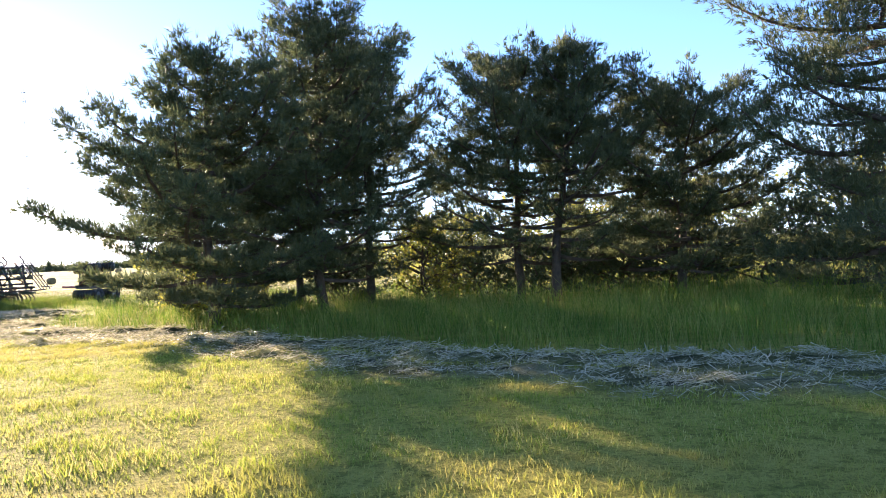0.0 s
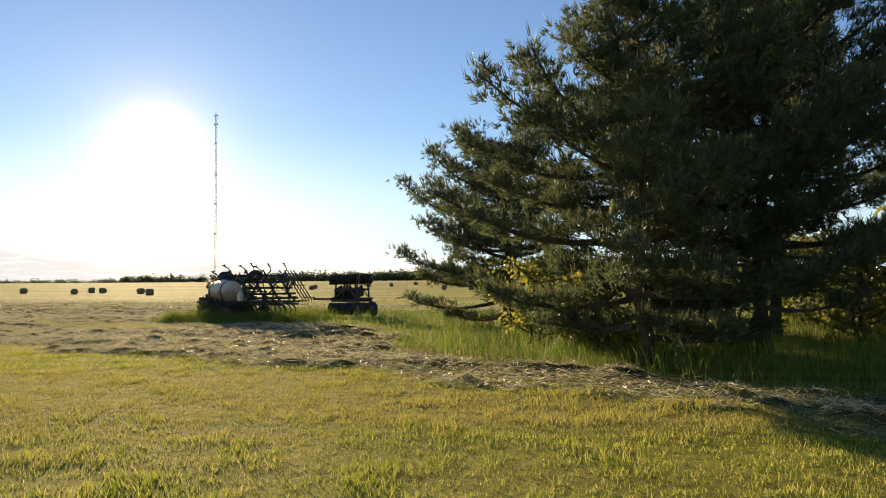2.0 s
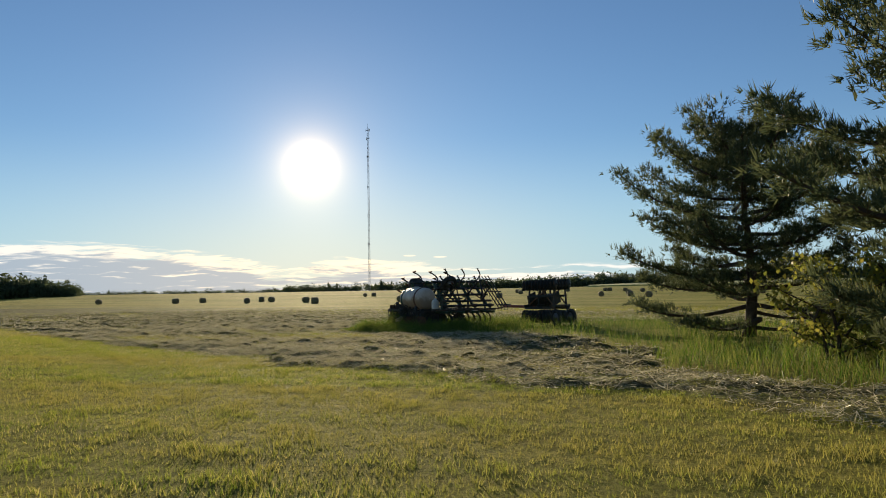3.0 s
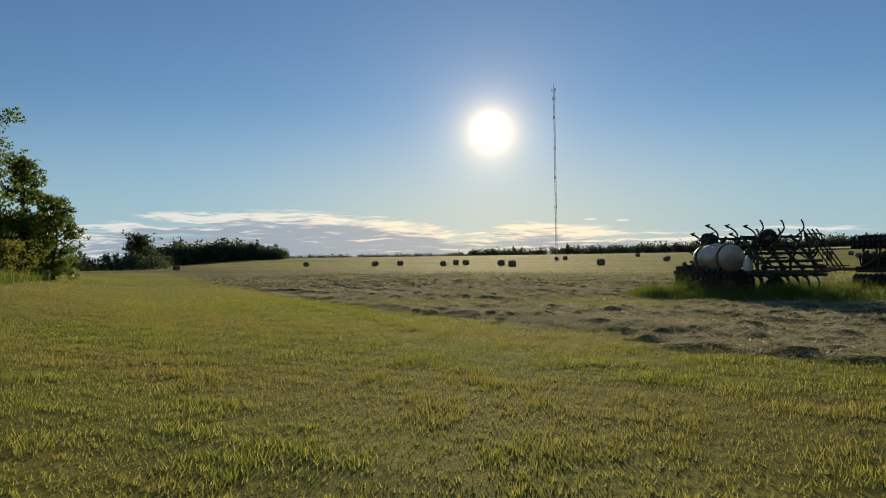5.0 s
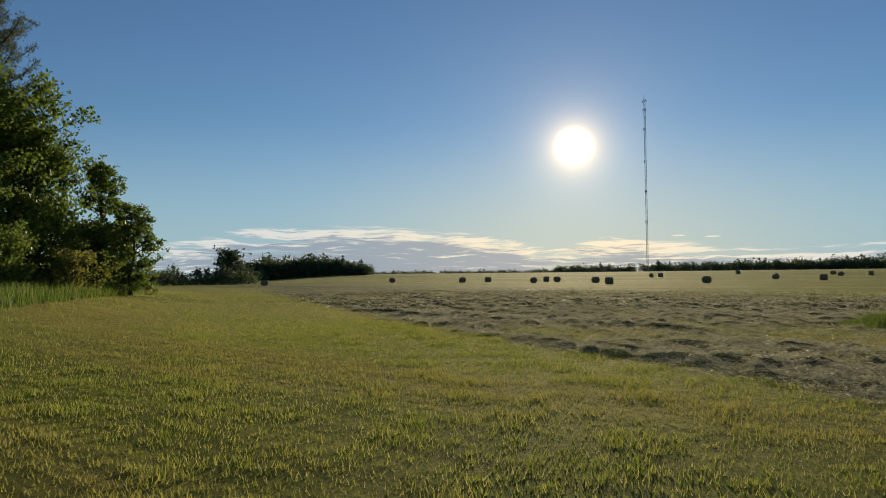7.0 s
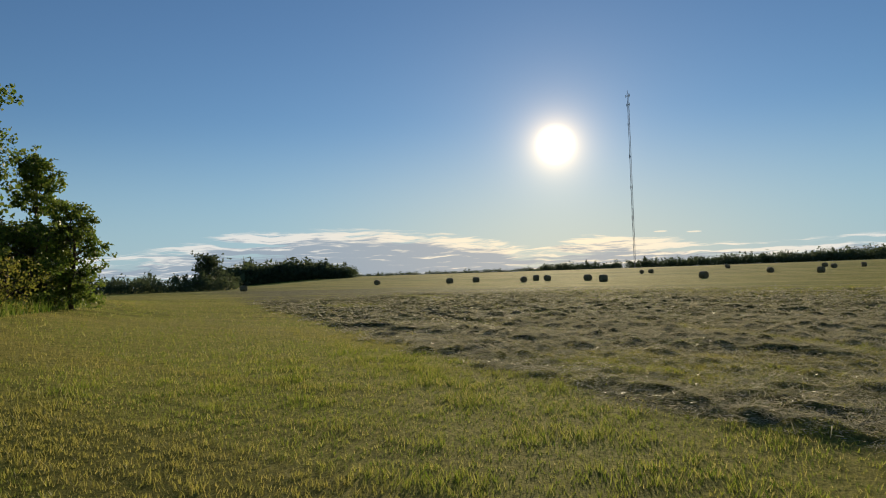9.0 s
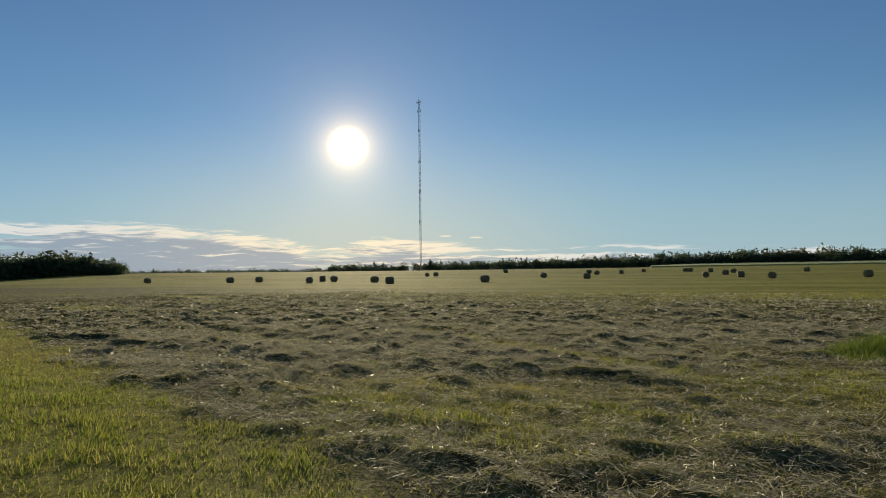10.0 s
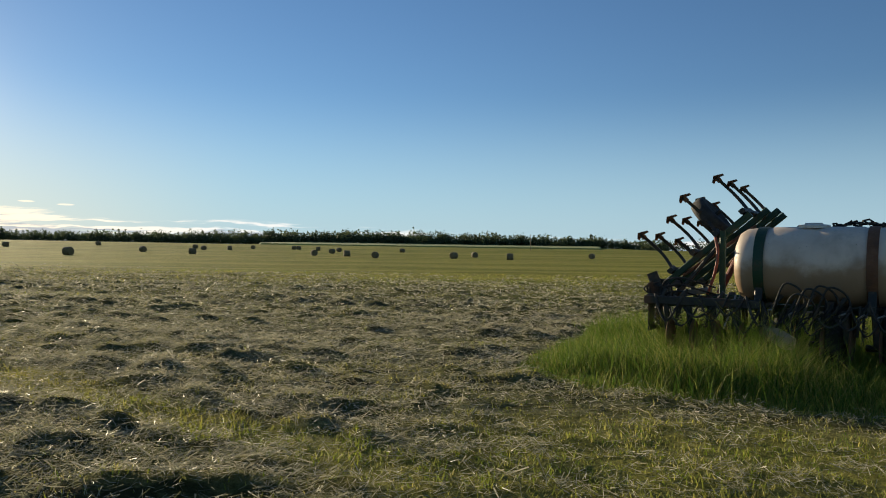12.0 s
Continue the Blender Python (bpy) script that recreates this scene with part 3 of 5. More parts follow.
def broadleaf(place, height, radius, seed, label, mat=None, leaves=9000, size=0.13, low=0.1, kind="tree", group="", stems=1, narrow=0.0, bare_tips=0):
    """Leafy tree or shrub: trunk, forking limbs, leaves gathered in uneven clumps."""
    g = np.random.default_rng(seed)
    x, y = place
    z = float(ground_z(x, y)) - 0.1
    root = new("broadleaf_tree" if kind == "tree" else "shrub")
    root.location = (x, y, z)
    tagged(root, label, kind, group=group)
    clumps = []
    for st in range(stems):
        foot = np.array([0, 0, 0]) if stems == 1 else np.array([*(g.normal(0, 0.22 * radius, 2)), 0])
        line = trunk_line(foot, height * 0.9, g, wander=0.1 * radius)
        bm = bmesh.new()
        t = 0.018 * height / math.sqrt(stems) + 0.02
        tube(bm, line, [t * (1 - 0.88 * i / 12) + 0.01 for i in range(13)], 8)
        part("trunk", bm, BARK, root, smooth=True)
        n = int((10 + height * 2.2) / math.sqrt(stems))
        for i in range(n):
            q = low + (0.96 - low) * (i + g.uniform(-0.4, 0.4)) / n
            q = min(max(q, low), 0.97)
            start = np.array([np.interp(q * height * 0.9, line[:, 2], line[:, c]) for c in range(2)] + [q * height * 0.9])
            shape = math.sqrt(max(0.05, 1 - ((q - 0.45) / 0.62) ** 2)) * (1 - narrow * q)
            reach = radius * shape * g.uniform(0.65, 1.1)
            a = i * 2.399 + g.uniform(-0.6, 0.6)
            out = np.array([math.cos(a), math.sin(a), 0])
            side = np.array([-math.sin(a), math.cos(a), 0])
            pts = [start + out * reach * s + side * 0.15 * reach * math.sin(2.2 * s + i) + np.array([0, 0, reach * (0.35 + 0.4 * q) * s]) for s in np.linspace(0, 1, 5)]
            bm = bmesh.new()
            tube(bm, pts, [(0.012 + 0.016 * reach) * (1 - 0.85 * s) + 0.004 for s in np.linspace(0, 1, 5)], 5)
            for s in np.linspace(0.35, 1.0, 6):
                p = np.array([np.interp(s, np.linspace(0, 1, 5), np.array(pts)[:, c]) for c in range(3)])
                tip = p + g.normal(0, 0.22 * radius * 0.8, 3) * np.array([1, 1, 0.7])
                tube(bm, [p, (p + tip) / 2 + g.normal(0, 0.04, 3), tip], [0.012, 0.008, 0.004], 3, closed=False)
                clumps.append((tip, 0.16 * radius * g.uniform(0.6, 1.2)))
                clumps.append((p, 0.14 * radius * g.uniform(0.5, 1.0)))
            part("limb", bm, BARK, root)
        clumps.append((np.array(line[-1]), 0.2 * radius))
    for i in range(bare_tips):
        a = g.uniform(0, math.tau)
        p0 = np.array([0.3 * radius * math.cos(a), 0.3 * radius * math.sin(a), height * 0.7])
        p1 = p0 + np.array([math.cos(a) * 0.5, math.sin(a) * 0.5, g.uniform(0.6, 1.6)]) * radius * 0.5
        bm = bmesh.new()
        tube(bm, [p0, (p0 + p1) / 2 + g.normal(0, 0.08, 3), p1], [0.02, 0.013, 0.004], 4)
        part("bare_twig", bm, BARK, root)
    c = np.array([k for k, _ in clumps])
    r = np.array([k for _, k in clumps])
    pick = g.choice(len(c), leaves, p=r ** 2 / (r ** 2).sum())
    d = g.normal(0, 1, (leaves, 3))
    d /= np.linalg.norm(d, axis=1)[:, None]
    pos = c[pick] + d * (r[pick] * g.uniform(0.35, 1.15, leaves))[:, None] * np.array([1.1, 1.1, 0.8])
    pos[:, 2] = np.maximum(pos[:, 2], 0.15)
    co, q = leaf_quads(pos, size, g)
    put_mesh("crown", co, q, mat or LEAVES, root)
    return root


def wood(name, az0, az1, dist, top0, top1, seed, label, count, spiky=0.2, depth=30.0, bulge=0.0):
    """A far belt of trees, each a ragged crown of many facets on a stem, all in one."""
    g = np.random.default_rng(seed)
    cos, fs, n0 = [], [], 0
    for i in range(count):
        f = (i + g.uniform(-0.5, 0.5)) / count
        a = radians(az0 + (az1 - az0) * f)
        r = dist + g.uniform(0, depth)
        x, y = -math.sin(a) * r, -20 + math.cos(a) * r
        z = float(ground_z(x, y))
        h = (top0 + (top1 - top0) * f) * (g.uniform(0.66, 1.1) + 0.14 * math.sin(f * count * 0.31 + seed) * g.random()) * (1 + bulge * math.sin(math.pi * f))
        w = h * g.uniform(0.45, 0.8)
        n = 160
        d = g.normal(0, 1, (n, 3))
        d /= np.linalg.norm(d, axis=1)[:, None]
        d *= g.uniform(0.55, 1.0, (n, 1))
        if g.random() < spiky:
            u = g.random(n) ** 0.6
            ang = g.uniform(0, math.tau, n)
            rr = w * 0.75 * u * g.uniform(0.5, 1, n)
            p = np.stack([rr * np.cos(ang), rr * np.sin(ang), h * (1.08 - u)], 1)
        else:
            lob = g.normal(0, 0.33, (7, 3))
            p = (d * 0.62 + lob[g.integers(0, 7, n)]) * np.array([w, w, h * 0.46]) + np.array([0, 0, h * 0.46])
            p[:40] = np.stack([g.uniform(-w, w, 40), g.uniform(-w, w, 40), g.uniform(0.0, 0.4 * h, 40)], 1)
            p[:, 2] = np.maximum(p[:, 2], 0.2)
        p += np.array([x, y, z])
        s = h * 0.065
        tri = p[:, None, :] + g.normal(0, s, (n, 3, 3))
        cos.append(tri.reshape(-1, 3))
        fs.append(np.arange(n * 3).reshape(-1, 3) + n0)
        n0 += n * 3
    ob = put_mesh(name, np.concatenate(cos), np.concatenate(fs), DARK_LEAVES)
    tagged(ob, label, "woodland", kind="stuff")


PINES = [
    dict(place=(19.3, -18.7), height=8.3, radius=4.8, seed=21, label="tall dark green pine standing in uncut grass", bare=0.08, open_to=0.1, top=0.38, pads=17.0),
    dict(place=(22.2, -16.4), height=9.8, radius=4.5, seed=22, label="tall dense pine in the middle of the grove", bare=0.12, open_to=0.34, top=0.62, pads=16.0),
    dict(place=(23.4, -12.5), height=9.9, radius=4.2, seed=23, label="dark pine with a bare trunk and open lower limbs", bare=0.16, open_to=0.54, top=0.62),
    dict(place=(28.8, -14.5), height=8.7, radius=4.4, seed=24, label="round-topped pine with bare lower limbs", bare=0.16, open_to=0.46, top=0.7),
    dict(place=(29.8, -16.1), height=8.8, radius=3.9, seed=25, label="pine with a thin upright top above the grove", bare=0.18, open_to=0.5, top=0.34, lean=(0.9, 0.2)),
    dict(place=(34.4, -15.2), height=7.1, radius=5.0, seed=26, label="lower spreading pine in the grove", bare=0.12, open_to=0.3, top=0.75),
    dict(place=(15.12, -5.4), height=7.45, radius=5.0, seed=27, label="lone wide pine with level limbs over tall grass", bare=0.05, open_to=0.28, top=0.66, thick=0.2, pads=18.0, tufts=10, full=1.15),
    dict(place=(20.5, -10.5), height=7.2, radius=3.8, seed=28, label="dark pine standing behind the grove's front row", bare=0.2, open_to=0.6, pads=9.0),
    dict(place=(38.0, -21.4), height=12.5, radius=5.4, seed=31, label="large dark pine with a sunlit yellow-green top", bare=0.03, open_to=0.0, top=0.8, pads=18.0, tufts=10, needles=6, thick=0.22, full=1.7),
]
for spec in PINES:
    pine(**spec)
for place, h, r, seed in [((26.5, -2.0), 3.6, 2.8, 41), ((32.5, -3.5), 3.7, 3.0, 42), ((39.0, -6.0), 4.2, 3.2, 43), ((45.0, -11.0), 4.6, 3.2, 44)]:
    broadleaf(place, h, r, seed, "sunlit yellow-green shrub behind the pines", mat=SUNNY_LEAVES, leaves=5000, size=0.2, low=0.04, kind="shrub", group="shrubs behind the grove", stems=2)
for place, h, r, seed in [((17.0, -13.5), 2.4, 1.4, 45), ((18.6, -15.6), 2.1, 1.3, 46), ((25.9, -12.5), 3.0, 1.6, 47)]:
    broadleaf(place, h, r, seed, "low light green shrub under the pines", mat=SUNNY_LEAVES, leaves=2600, size=0.13, low=0.04, kind="shrub", group="shrubs under the pines", stems=3)
for place, h, r, seed in [((26.6, -10.5), 2.3, 2.0, 48), ((33.2, -11.0), 2.5, 2.4, 49), ((38.6, -13.5), 2.8, 2.4, 50), ((22.6, -8.6), 1.9, 2.1, 72), ((30.2, -11.6), 1.8, 2.0, 73), ((36.0, -11.5), 2.2, 2.3, 74)]:
    broadleaf(place, h, r, seed, "low dark thicket behind the pine trunks", mat=DARK_LEAVES, leaves=3500, size=0.17, low=0.04, kind="shrub", group="thicket behind the pines", stems=3)
# hedge side
broadleaf((-43.9, -13.2), 12.6, 5.1, 51, "large leafy green tree at the field edge", leaves=32000, size=0.25, low=0.02)
broadleaf((-50.6, -2.6), 10.4, 1.35, 82, "slim tree with an airy top and bare twigs", leaves=3200, size=0.22, low=0.60, narrow=-0.25, bare_tips=9)
broadleaf((-47.1, -2.2), 6.8, 2.0, 53, "dark leafy tree leaning out over the field", leaves=6500, size=0.2, low=0.05)
broadleaf((-49.3, -3.4), 5.0, 2.5, 54, "dark green thicket below the slim tree", mat=DARK_LEAVES, leaves=10000, size=0.22, low=0.02, kind="shrub", stems=3)
broadleaf((-38.4, -12.4), 3.4, 2.1, 55, "low light green shrub in tall grass", leaves=6000, size=0.15, low=0.02, kind="shrub", stems=3)
broadleaf((-40.6, -9.0), 2.5, 1.6, 63, "low pale green bush at the edge of the mown grass", mat=SUNNY_LEAVES, leaves=3500, size=0.13, low=0.02, kind="shrub", stems=3)
broadleaf((-44.0, -9.0), 4.6, 2.5, 58, "leafy shrub below the large tree", leaves=8000, size=0.17, low=0.02, kind="shrub", stems=3)
broadleaf((-47.5, -10.0), 11.0, 4.2, 59, "mid-green leafy tree filling the hedge", leaves=22000, size=0.22, low=0.02, bare_tips=5)
broadleaf((-47.2, -5.8), 4.8, 2.6, 60, "dark green shrub filling the foot of the hedge", leaves=7000, size=0.18, low=0.02, kind="shrub", stems=3)
pine((-57.5, -9.0), 24.0, 6.2, 56, "very tall pine rising behind the leafy trees", bare=0.3, top=0.6, thick=0.24, tufts=8, needles=5)
pine((-46.0, -21.0), 14.5, 4.6, 57, "tall pine behind the leafy tree", bare=0.25, top=0.6, thick=0.22, tufts=8, needles=5)
# far belts
wood("woodland", 57.0, 80.0, 265, 6.3, 8.0, 61, "dark belt of mixed trees at the field's end", 110, 0.35)
wood("woodland", 48.2, 58.0, 430, 7.0, 12.5, 62, "wooded rise beyond the hay field", 160, 0.05, bulge=0.35)
wood("woodland", 30.0, 48.5, 900, 8.0, 7.0, 63, "thin far line of trees on the horizon", 170, 0.1)
wood("woodland", 27.5, 33.5, 640, 7.0, 8.0, 64, "small copse on the horizon", 60, 0.1)
wood("woodland", -22.0, 27.0, 560, 7.4, 6.6, 65, "long dark belt of trees behind the field", 520, 0.12, bulge=0.5)
wood("woodland", -80.0, -20.0, 520, 8.0, 8.0, 66, "far trees beyond the grove", 160, 0.3)
broadleaf((-248.0, 128.5), 13.0, 6.0, 67, "single round oak above the far hedge", mat=DARK_LEAVES, leaves=2600, size=0.9, low=0.2)

def standing_crop(az0, az1, r0, r1, tall):
    """A strip of uncut pale green crop on the rise before the far belt."""
    g = np.random.default_rng(71)
    az, r = np.radians(np.linspace(az0, az1, 220)), np.linspace(r0, r1, 26)
    aa, rr = np.meshgrid(az, r)
    x, y = -np.sin(aa) * rr, -20 + np.cos(aa) * rr
    z = ground_z(x, y) + tall * g.uniform(0.75, 1.1, x.shape)
    for edge in (np.s_[0, :], np.s_[-1, :], np.s_[:, 0], np.s_[:, -1]):
        z[edge] -= tall + 0.3
    z[0, :], x[0, :], y[0, :] = z[0, :], x[1, :] + 0.3 * np.sin(az), y[1, :] - 0.3 * np.cos(az)
    i = (np.arange(25)[:, None] * 220 + np.arange(219)).ravel()
    ob = put_mesh("standing_crop", np.stack([x, y, z], -1).reshape(-1, 3), np.stack([i, i + 1, i + 221, i + 220], -1), CROP)
    tagged(ob, "strip of uncut pale green crop before the far trees", "crop", kind="stuff")


standing_crop(-17.0, 9.0, 478.0, 556.0, 1.0)

# ---- hay bales ----


def bale_mesh():
    bm = bmesh.new()
    g = np.random.default_rng(3)
    n, rows = 28, [(-0.75, 0.0), (-0.76, 0.42), (-0.745, 0.70), (-0.68, 0.77), (-0.4, 0.785), (0.0, 0.79), (0.4, 0.785), (0.68, 0.77), (0.745, 0.70), (0.76, 0.42), (0.75, 0.0)]
    rings = []
    for a, r in rows:
        ring = []
        for j in range(n):
            t = math.tau * j / n
            rr = r * (1 + g.normal(0, 0.012))
            ring.append(bm.verts.new((a + g.normal(0, 0.008), rr * math.cos(t), max(-0.74, rr * math.sin(t)) + 0.74)))
        rings.append(ring)
    for p, q in zip(rings, rings[1:]):
        for j in range(n):
            bm.faces.new((p[j], p[(j + 1) % n], q[(j + 1) % n], q[j]))
    return bm


BALES = [(-155.3, 126.7, 117), (-133.3, 133.3, 4), (-130.9, 142.0, 71), (-106.2, 129.9, 138), (-115.7, 149.7, 25), (-109.9, 146.4, 92), (-91.1, 135.0, 159), (-76.3, 115.4, 46), (-119.4, 222.8, 113), (-119.0, 229.5, 0), (-121.3, 313.0, 67), (-65.6, 189.5, 134), (-167.2, 89.8, 21), (-61.3, 130.9, 156), (-113.3, 291.4, 43), (-72.2, 210.8, 110), (-48.7, 172.1, 177), (-71.4, 272.0, 64), (-61.4, 240.9, 131), (-54.6, 250.1, 18), (-51.9, 283.4, 85), (-36.3, 287.2, 152), (-34.7, 289.0, 39), (-19.8, 175.7, 106), (-25.6, 270.4, 173), (-17.6, 218.3, 60), (-17.0, 253.3, 127), (-11.6, 174.5, 14), (-4.6, 154.9, 81), (6.0, 261.8, 148), (14.1, 162.9, 35), (22.3, 185.2, 102), (26.6, 157.0, 169), (56.3, 190.0, 56)]
first = None
for i, (x, y, turn) in enumerate(BALES):
    m = pose(x, y, float(ground_z(x, y)) - 0.02, 0, 0, turn)
    if first is None:
        first = part("hay_bale", bale_mesh(), BALE, None, smooth=True)
        tagged(first, "round bale of dry hay lying on the stubble", "hay bale", group="bales in the field")
        first.matrix_basis = m
    else:
        copy_thing(first, m)

# ---- lattice mast ----


def build_mast(x, y, height):
    z0 = float(ground_z(x, y)) - 0.2
    root = new("radio_mast")
    root.location = (x, y, z0)
    tagged(root, "tall thin red and grey lattice radio mast", "radio mast")
    w = 0.62
    legs = [(w * math.cos(a), w * math.sin(a)) for a in (0.5, 0.5 + math.tau / 3, 0.5 + 2 * math.tau / 3)]
    for lx, ly in legs:
        bm = bmesh.new()
        tube(bm, [(lx, ly, 0), (lx, ly, height - 3)], 0.10, 6)
        part("mast_leg", bm, MAST_GREY, root)
    bays = 40
    step = (height - 3) / bays
    for b in range(bays):
        bm = bmesh.new()
        for i in range(3):
            p, q = legs[i], legs[(i + 1) % 3]
            a, c = (p, q) if b % 2 else (q, p)
            tube(bm, [(*a, b * step), (*c, (b + 1) * step)], 0.055, 4)
            tube(bm, [(*p, b * step), (*q, b * step)], 0.065, 4)
        part("lattice_bay", bm, MAST_RED if (b // 6) % 2 else MAST_GREY, root)
    bm = bmesh.new()
    tube(bm, [(0, 0, height - 3.2), (0, 0, height)], [0.12, 0.05], 6)
    part("aerial", bm, MAST_GREY, root)
    for k, (h, s) in enumerate([(height - 4.5, 1.5), (height - 10, 1.1), (height * 0.80, 0.8), (height * 0.62, 0.7), (height * 0.45, 0.7), (height * 0.28, 0.7)]):
        bm = bmesh.new()
        beam(bm, (-s, 0.3, h), (s, -0.3, h), 0.3, 0.28, 0.05)
        tube(bm, [(s, -0.3, h - 0.9), (s, -0.3, h + 0.9)], 0.16, 8)
        tube(bm, [(-s, 0.3, h - 0.9), (-s, 0.3, h + 0.9)], 0.16, 8)
        part("antenna_bracket", bm, MAST_GREY, root)


build_mast(-206.6, 394.9, 111.5)



def build_pole(x, y, height):
    bm = bmesh.new()
    tube(bm, [(0, 0, -0.3), (0, 0, height * 0.5), (0.03, 0, height)], [0.16, 0.14, 0.10], 8)
    beam(bm, (-0.9, 0, height - 0.7), (0.9, 0, height - 0.7), 0.1, 0.12)
    for s in (-0.8, 0.0, 0.8):
        tube(bm, [(s, 0, height - 0.62), (s, 0, height - 0.4)], [0.05, 0.03], 6)
    ob = part("utility_pole", bm, WOOD, None)
    ob.location = (x, y, float(ground_z(x, y)))
    tagged(ob, "lone wooden utility pole before the far trees", "utility pole")


build_pole(78.0, 368.0, 8.5)

# ---- folded field cultivator with a white tank ----
TURN = -40.0
HINGE_L, HINGE_R, HINGE_Z, FOLD = -1.5, 3.1, 1.12, radians(41)


def tyre_parts(parent, centre, axis, dia, width, rim_mat):
    r, w = dia / 2, width / 2
    bm = bmesh.new()
    lathe(bm, [(-w * 0.75, r * 0.58), (-w, r * 0.72), (-w * 0.95, r * 0.9), (-w * 0.6, r * 0.99), (-w * 0.3, r), (w * 0.3, r), (w * 0.6, r * 0.99), (w * 0.95, r * 0.9), (w, r * 0.72), (w * 0.75, r * 0.58)], centre, axis, 36)
    part("tyre", bm, RUBBER, parent, smooth=True)
    bm = bmesh.new()
    lathe(bm, [(-w * 0.78, r * 0.57), (-w * 0.7, r * 0.5), (-w * 0.1, r * 0.42), (-w * 0.1, r * 0.16), (w * 0.35, r * 0.15), (w * 0.35, 0.0)], centre, axis, 24)
    part("rim", bm, rim_mat, parent, "dusty steel rim", smooth=True)


def wing(root, sgn, hinge, name):
    """A wing folded up and over; s runs up the slope, v along the machine, n away from the frame."""
    ca, sa = math.cos(FOLD), math.sin(FOLD)

    def at(s, v, n=0.0):
        return Vector((hinge + sgn * (s * ca - n * sa), v, HINGE_Z + s * sa + n * ca))

    up = at(0, 0, 1) - at(0, 0, 0)
    bm = bmesh.new()
    tube(bm, [at(0, 0.05), at(0, 2.75)], 0.055, 10)
    for v in (0.15, 0.95, 1.75, 2.55):
        tube(bm, [at(0, v - 0.07), at(0, v + 0.07)], 0.085, 10)
    w = part(name, bm, DARK_STEEL, root, "folded-up wing with its shanks pointing to the sky")
    ends = {0.25: 1.65, 0.95: 1.8, 1.65: 1.85, 2.4: 1.8}
    for v, e in ends.items():
        bm = bmesh.new()
        beam(bm, at(0.05, v), at(e, v), 0.1, 0.1, up=up)
        part("wing_beam", bm, GREEN_STEEL, w)
    for s in (0.22, 0.66, 1.10, 1.60):
        bm = bmesh.new()
        beam(bm, at(s, 0.12, 0.09), at(s, 2.7, 0.09), 0.09, 0.075, up=up)
        part("wing_rail", bm, DARK_STEEL, w)
    for s0, v0, s1, v1 in ((0.3, 0.25, 1.5, 0.95), (1.5, 1.65, 0.5, 2.4)):
        bm = bmesh.new()
        beam(bm, at(s0, v0, -0.07), at(s1, v1, -0.07), 0.06, 0.05, up=up)
        part("wing_brace", bm, RUST, w)
    g = np.random.default_rng(5 + int(sgn))
    for s, vs in ((0.22, (0.3, 1.2, 2.1)), (0.66, (0.65, 1.55, 2.5)), (1.10, (0.25, 1.15, 2.05)), (1.60, (0.7, 1.6, 2.45))):
        for v in vs:
            l = 0.72 + g.normal(0, 0.02)
            arc = [at(s, v + 0.16 * math.sin(t * math.pi * 1.05) * 1.2 - 0.10 * t, 0.1 + l * t) for t in np.linspace(0, 1, 8)]
            bm = bmesh.new()
            tube(bm, arc, 0.034, 4)
            part("shank", bm, DARK_STEEL, w)
            bm = bmesh.new()
            beam(bm, at(s, v - 0.07, 0.06), at(s, v + 0.09, 0.13), 0.09, 0.09, up=up)
            part("shank_clamp", bm, DARK_STEEL, w)
            # sweep: winged point bolted to the shank's end
            tip = arc[-1]
            fw = (arc[-1] - arc[-2]).normalized()
            side = (at(1, 0) - at(0, 0)).normalized()
            bm = bmesh.new()
            nose = bm.verts.new(tip + fw * 0.03 + Vector((0, -0.08, 0)))
            mid = bm.verts.new(tip + fw * 0.022)
            back = bm.verts.new(tip - fw * 0.022 + Vector((0, 0.03, 0)))
            for k in (-1, 1):
                o = bm.verts.new(tip + side * 0.105 * k - fw * 0.01 + Vector((0, 0.06, 0)))
                i = bm.verts.new(tip + side * 0.10 * k - fw * 0.05 + Vector((0, 0.075, 0)))
                bm.faces.new((nose, o, mid) if k > 0 else (nose, mid, o))
                bm.faces.new((mid, o, i, back) if k > 0 else (back, i, o, mid))
                bm.faces.new((nose, back, i, o) if k > 0 else (o, i, back, nose))
            beam(bm, tip - fw * 0.10, tip, 0.07, 0.045, 0.006, up=(0, 1, 0))
            part("sweep", bm, RUST, w)
    tyre_parts(w, at(1.12, 0.72, 0.42), at(1, 0) - at(0, 0), 0.74, 0.24, SHINY)
    bm = bmesh.new()
    beam(bm, at(1.0, 1.2, 0.1), at(0.98, 0.72, 0.42), 0.07, 0.07, up=up)
    tube(bm, [at(0.95, 0.72, 0.42), at(1.3, 0.72, 0.42)], 0.035, 8)
    part("wheel_arm", bm, DARK_STEEL, w)
    # lift cylinder between frame and wing
    bm = bmesh.new()
    p0, p1 = Vector((hinge + sgn * 0.55, 1.35, 0.95)), at(1.2, 1.35, -0.08)
    tube(bm, [p0, p0.lerp(p1, 0.6)], 0.05, 10)
    tube(bm, [p0.lerp(p1, 0.58), p1], 0.025, 8)
    part("lift_cylinder", bm, RED_STEEL if sgn > 0 else DARK_STEEL, w)
    return w


